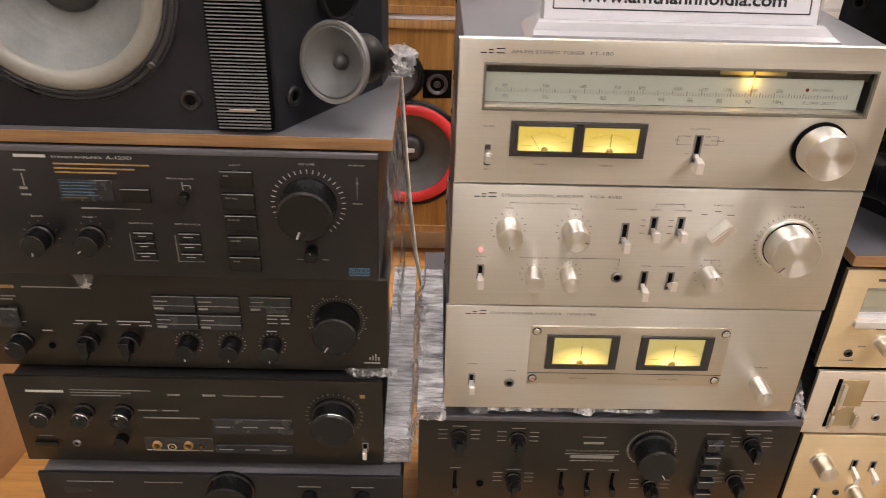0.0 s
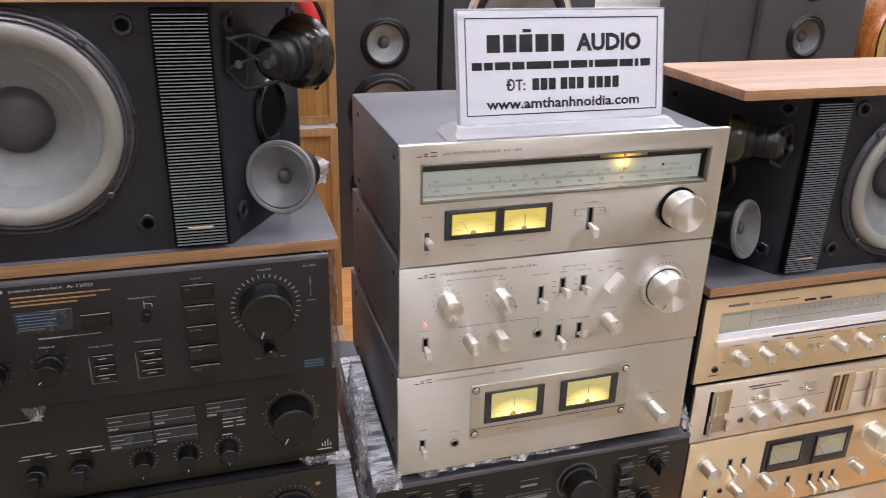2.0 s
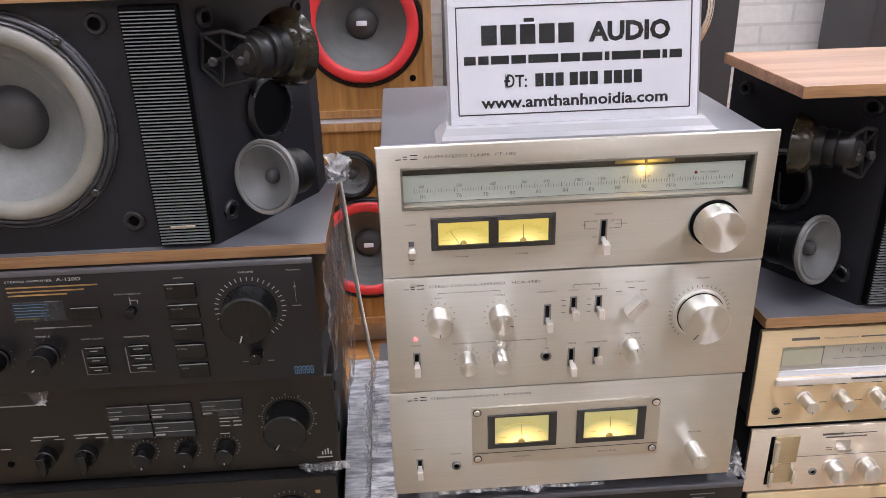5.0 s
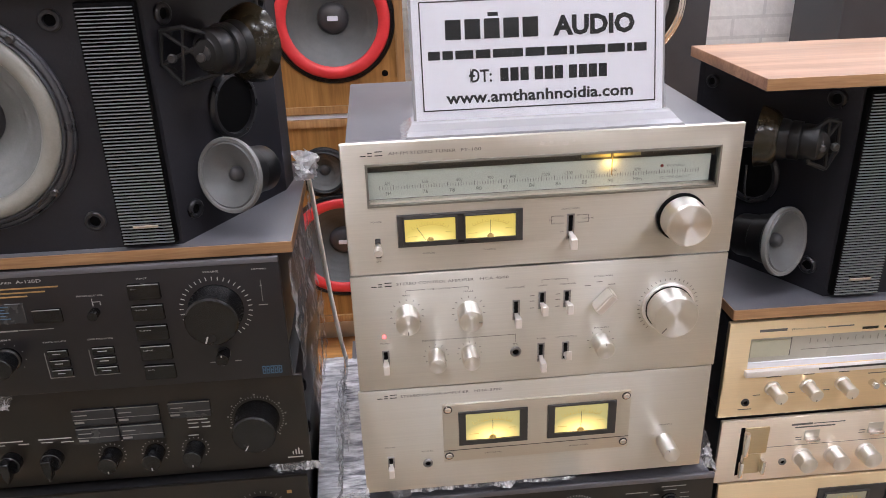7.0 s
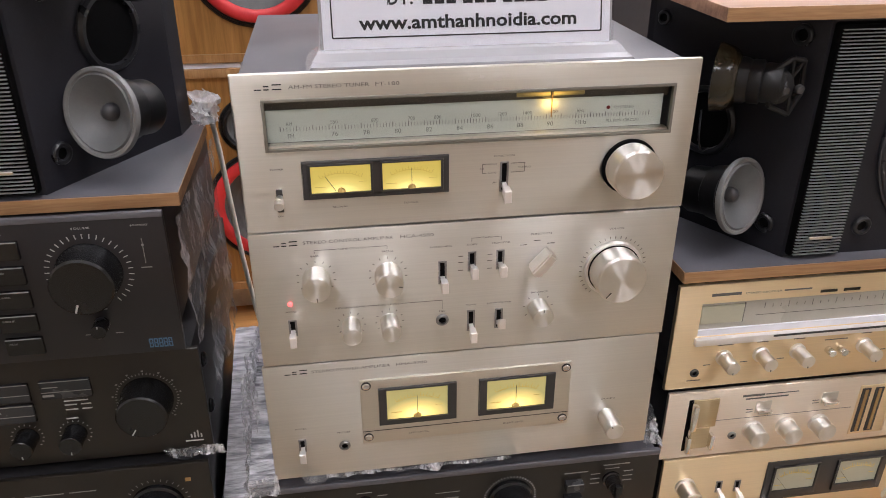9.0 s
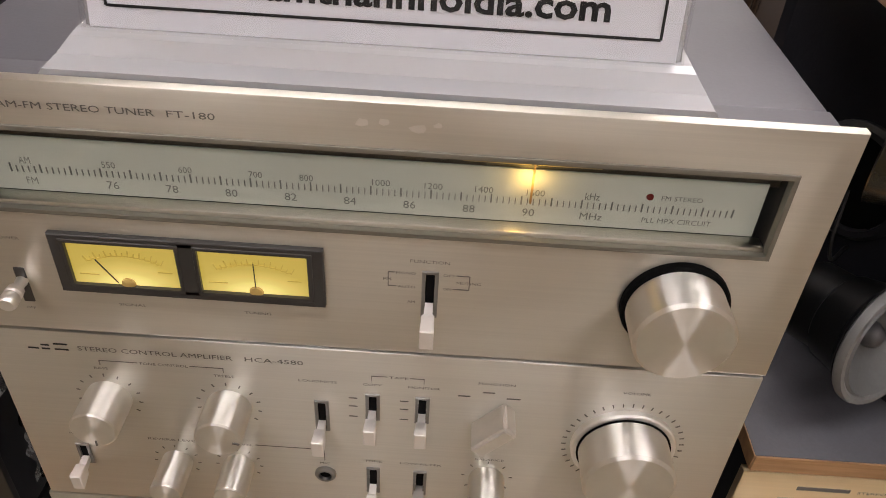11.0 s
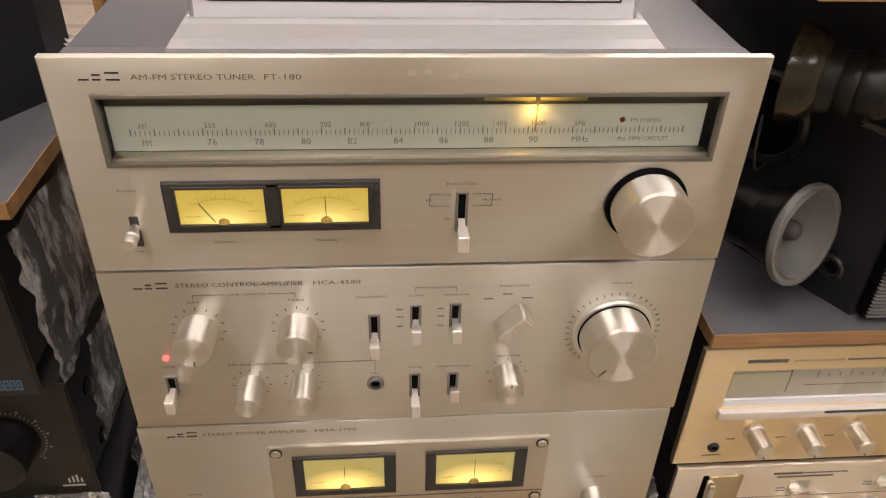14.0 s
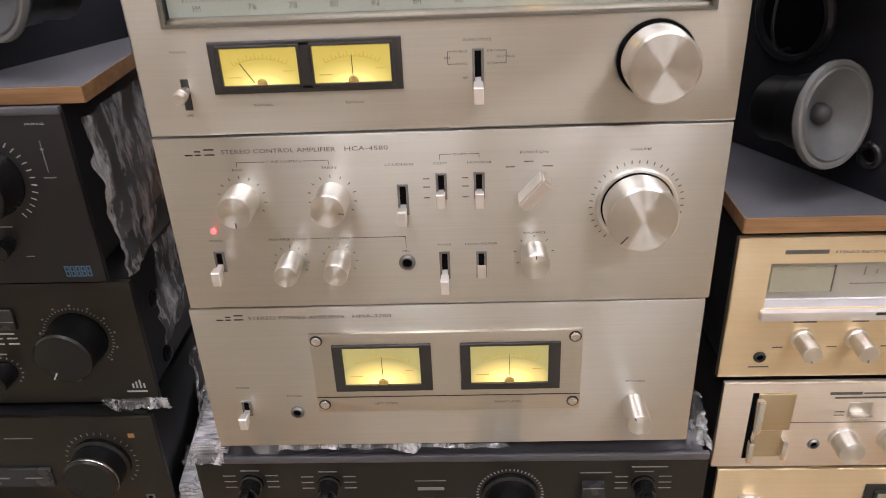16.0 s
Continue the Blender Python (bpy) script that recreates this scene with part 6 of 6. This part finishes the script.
def tower(x0, x1, y0, y1, z1, drivers, label, side=TOWER_SIDE):
    x0, x1, drivers = x0 - 0.058, x1 - 0.058, [(d[0] - 0.058, *d[1:]) for d in drivers]
    t = thing("tower_speaker", ((x0 + x1) / 2, (y0 + y1) / 2, 0), label, "loudspeaker", "black tower loudspeakers")
    holes = [(d[0], d[1], d[2] * 0.9) for d in drivers]
    part("cabinet", open_box(x0, x1, y0 + 0.003, y1, 0.0, z1, holes), side, t, "dark grey cabinet")
    part("baffle", holed_face(bmesh.new(), x0 + 0.002, x1 - 0.002, 0.0, z1 - 0.002, y0, holes), TOWER, t, "black front board")
    for dx, dz, r, cone, flange in drivers:
        driver(t, (dx, y0 - 0.001, dz), (0, -1, 0), r, cone, "driver", surround=RUBBER, flange=flange, label="round loudspeaker driver", cap=0.24, depth=0.3, seg=44)
    return t


tower(0.035, 0.405, 1.77, 2.12, 1.32, ((0.221, 0.805, 0.085, CONE, RUBBER), (0.222, 0.578, 0.130, CONE, RUBBER), (0.222, 0.31, 0.130, CONE, RUBBER), (0.221, 1.005, 0.06, CONE_DARK, RUBBER)), "tall black tower loudspeaker against a brick wall")
tower(0.425, 0.985, 1.77, 2.12, 1.30, ((0.700, 0.86, 0.20, CONE, CHROME), (0.700, 0.42, 0.19, CONE_DARK, RUBBER)), "wide black tower loudspeaker with a silver-ringed woofer")
tower(1.695, 2.175, 1.77, 2.12, 1.30, ((1.915, 0.80, 0.088, CONE_DARK, RUBBER), (1.915, 1.005, 0.07, CONE_DARK, RUBBER), (1.915, 0.5, 0.16, CONE_DARK, RUBBER)), "tall black loudspeaker with a small grey driver")
tower(1.462, 1.690, 1.80, 2.12, 1.32, (), "plain dark grey loudspeaker seen from its side")
dr = thing("round_wood_speaker", (2.38, 1.95, 0.0), "orange lacquered wooden drum with a brass ring", "drum")
part("stand", boxed(2.2, 2.56, 1.78, 2.1, 0.0, 0.55, bev=0.004), BLACK, dr)
part("shell", lathed([(0.15, -0.30), (0.19, -0.24), (0.215, -0.12), (0.215, 0.0), (0.20, 0.02)], (2.40, 1.80, 0.76), (0.15, -1, 0.05), 48), ORANGE_WOOD, dr, "orange wooden shell")
part("ring", lathed([(0.205, 0.0), (0.205, 0.022), (0.19, 0.028), (0.165, 0.022), (0.165, 0.0)], (2.40, 1.80, 0.76), (0.15, -1, 0.05), 48), BRASS, dr, "brass ring")
part("head", lathed([(0.168, 0.006), (0, 0.006)], (2.40, 1.80, 0.76), (0.15, -1, 0.05), 40), WALNUT, dr)

# a pale wooden clamp behind the tuner
cl = thing("wooden_clamp", (0.10, 0.30, 0.9365), "pale wooden clamp with two prongs, on the tuner", "clamp")
for k in (-1, 1):
    bm = bmesh.new()
    bmesh.ops.create_cube(bm, size=1, matrix=Matrix.Translation((0.105 + 0.011 * k, 0.31, 0.957)) @ pose(0, 0, 0, 0, 17 * k, 0) @ Matrix.Diagonal((0.010, 0.016, 0.040, 1)))
    bmesh.ops.bevel(bm, geom=bm.edges[:], offset=0.001, segments=1, affect="EDGES")
    part("prong", bm, PALE_WOOD, cl)

# ---- wrapped parcels, film, cord, boxes ----
def parcel(x0, x1, y0, y1, z0, z1, mat, label, seed, low=0.0):
    bm = bmesh.new()
    box(bm, x0, x1, y0, y1, z0, z1)
    bmesh.ops.subdivide_edges(bm, edges=bm.edges[:], cuts=34, use_grid_fill=True)
    for v in bm.verts:
        q = Vector((v.co.x * 30, v.co.y * 12 + seed, v.co.z * 150 + 14 * noise.noise(v.co * 16)))
        d = Vector((v.co.x - (x0 + x1) / 2, 0, 0)).normalized() * 0.0015 + Vector((0, -0.0035, 0)) * (1 if v.co.y < (y0 + y1) / 2 else -1)
        v.co += d * (abs(noise.noise(q)) + 0.5 * noise.noise(q * 0.35))
        v.co.z -= low * (v.co.z - z0) / (z1 - z0) * min(1.0, max(0.0, (y1 - v.co.y) / (y1 - y0)))
    return solid("wrapped_parcel", bm, mat, label, "parcel", "film-wrapped parcels", smooth=60)


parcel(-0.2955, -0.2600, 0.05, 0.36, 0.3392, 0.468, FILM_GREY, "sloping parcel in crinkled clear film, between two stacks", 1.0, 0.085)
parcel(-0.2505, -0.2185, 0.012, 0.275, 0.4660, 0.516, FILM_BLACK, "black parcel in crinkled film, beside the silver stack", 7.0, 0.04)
FILM_BUNDLE = film("bundled_cling_film", 0.6, 1.0, 0.2)
crumple("film_sheet", ((-0.289, 0.040, 0.797), (-0.283, 0.30, 0.795), (-0.2885, 0.045, 0.646), (-0.283, 0.26, 0.655)), FILM, "crumpled clear film hanging under a loudspeaker", "plastic film", 0.0065, 34, 46, 2.0, 22)
crumple("film_sheet", ((-0.276, 0.09, 0.655), (-0.274, 0.26, 0.66), (-0.277, 0.06, 0.56), (-0.274, 0.25, 0.555)), FILM, "crumpled clear film beside a black amplifier", "plastic film", 0.006, 30, 46, 5.0, 20)
crumple("film_sheet", ((-0.300, 0.258, 0.866), (-0.266, 0.272, 0.856), (-0.297, 0.245, 0.826), (-0.272, 0.256, 0.8225)), FILM_BUNDLE, "crumpled clear film on a loudspeaker's board", "plastic film", 0.022, 18, 24, 9.0, 60)
crumple("film_sheet", ((-0.665, 0.0425, 0.647), (-0.632, 0.0425, 0.648), (-0.650, 0.036, 0.628), (-0.642, 0.036, 0.626)), FILM_WHITE := film("bright_cling_film", 0.1, 0.75, 0.1), "torn scrap of clear film between two amplifiers", "plastic film", 0.003, 16, 14, 3.0, 120)
crumple("film_sheet", ((-0.345, 0.041, 0.509), (-0.280, 0.041, 0.512), (-0.335, 0.036, 0.501), (-0.275, 0.040, 0.499)), FILM_WHITE, "torn strip of clear film between two amplifiers", "plastic film", 0.004, 36, 12, 6.0, 90)
crumple("film_sheet", ((-0.247, -0.004, 0.492), (-0.2185, 0.002, 0.494), (-0.256, -0.006, 0.466), (-0.215, -0.006, 0.4725)), FILM_WHITE, "crumpled film at the foot of the silver stack", "plastic film", 0.006, 18, 16, 4.0, 90)
crumple("film_sheet", ((-0.256, 0.06, 0.555), (-0.250, 0.22, 0.56), (-0.262, 0.01, 0.36), (-0.256, 0.2, 0.37)), FILM_WHITE, "crumpled clear film between two stacks", "plastic film", 0.010, 26, 40, 11.0, 36)
crumple("film_sheet", ((-0.259, 0.105, 0.556), (-0.2425, 0.11, 0.565), (-0.262, 0.055, 0.36), (-0.2435, 0.05, 0.36)), FILM_WHITE, "crumpled film pushed between two wrapped parcels", "plastic film", 0.008, 12, 50, 14.0, 60)
crumple("film_sheet", ((0.2185, 0.05, 0.532), (0.233, 0.02, 0.518), (0.2195, 0.01, 0.478), (0.243, 0.004, 0.4735)), FILM_WHITE, "crumpled film beside the silver stack", "plastic film", 0.008, 18, 26, 8.0, 70)
crumple("film_sheet", ((-0.19, 0.0015, 0.4862), (0.05, 0.0015, 0.4862), (-0.19, -0.0015, 0.4795), (0.05, -0.0015, 0.4835)), FILM, "thin film edge under the silver stack", "plastic film", 0.003, 60, 4, 12.0, 80)

cu = bpy.data.curves.new("white_cable", "CURVE")
cu.dimensions, cu.bevel_depth, cu.bevel_resolution, cu.resolution_u = "3D", 0.0037 * K, 4, 10
sp = cu.splines.new("BEZIER")
CORD = ((-0.289, 0.300, 0.842), (-0.2875, 0.335, 0.812), (-0.2855, 0.356, 0.772), (-0.2795, 0.364, 0.68), (-0.2725, 0.366, 0.59), (-0.266, 0.366, 0.53), (-0.2575, 0.368, 0.465), (-0.243, 0.38, 0.39), (-0.232, 0.42, 0.2), (-0.228, 0.5, 0.006))
sp.bezier_points.add(len(CORD) - 1)
for bp, c in zip(sp.bezier_points, CORD):
    bp.co = Vector(c) * K
    bp.handle_left_type = bp.handle_right_type = "AUTO"
cord = tagged(new("white_cable", cu), "cream power cord hanging between two stacks", "cord")
cu.materials.append(CREAM)

def carton(x0, x1, y0, y1, z0, z1, turn, label):
    c = Vector(((x0 + x1) / 2, (y0 + y1) / 2, z0))
    t = thing("cardboard_box", c, label, "box", "cardboard boxes")
    part("carton", boxed(x0, x1, y0, y1, z0, z1, bev=0.003), CARDBOARD, t)
    part("tape", boxed(x0 - 0.001, x1 + 0.001, y0 - 0.001, y1 + 0.001, z1 - 0.050, z1 - 0.006), TAPE, t, "pale packing tape")
    t.rotation_euler = (0, 0, radians(turn))
    return t


carton(-1.47, -0.985, 0.36, 0.90, 0.0, 0.30, -10, "brown cardboard box on the floor with pale tape")
carton(-1.40, -0.96, 0.32, 0.80, 0.301, 0.60, -8, "brown cardboard box with pale tape, on another box")
carton(-1.36, -0.93, 0.28, 0.74, 0.601, 0.86, -8, "brown cardboard box with pale tape, topmost of three")

# a wooden cabinet with a green card, beside the champagne stack
wc = thing("wooden_cabinet", (1.15, 0.42, 0.0), "wooden loudspeaker cabinet with a pale front, beside the champagne stack", "loudspeaker")
part("cabinet", boxed(0.985, 1.33, 0.215, 0.62, 0.0, 0.150, bev=0.003), ORANGE_WOOD, wc)
part("pale_front", boxed(1.002, 1.32, 0.205, 0.214, 0.0, 0.146, bev=0.002), TILE, wc, "pale cloth front")
cd = solid("green_card", boxed(0.975, 1.10, 0.20, 0.32, 0.1505, 0.1525, bev=0.0005, seg=1), GREEN, "green card with dark writing, on a wooden cabinet", "card")
part("writing_bar", box(box(bmesh.new(), 0.985, 1.03, 0.225, 0.235, 0.1522, 0.1530), 1.0, 1.05, 0.255, 0.265, 0.1522, 0.1530), PRINT, cd)
solid("dark_crate", boxed(0.80, 1.20, 0.45, 0.80, 0.0, 0.62, bev=0.004), SHEET_DARK, "dark equipment case behind the champagne stack", "case")
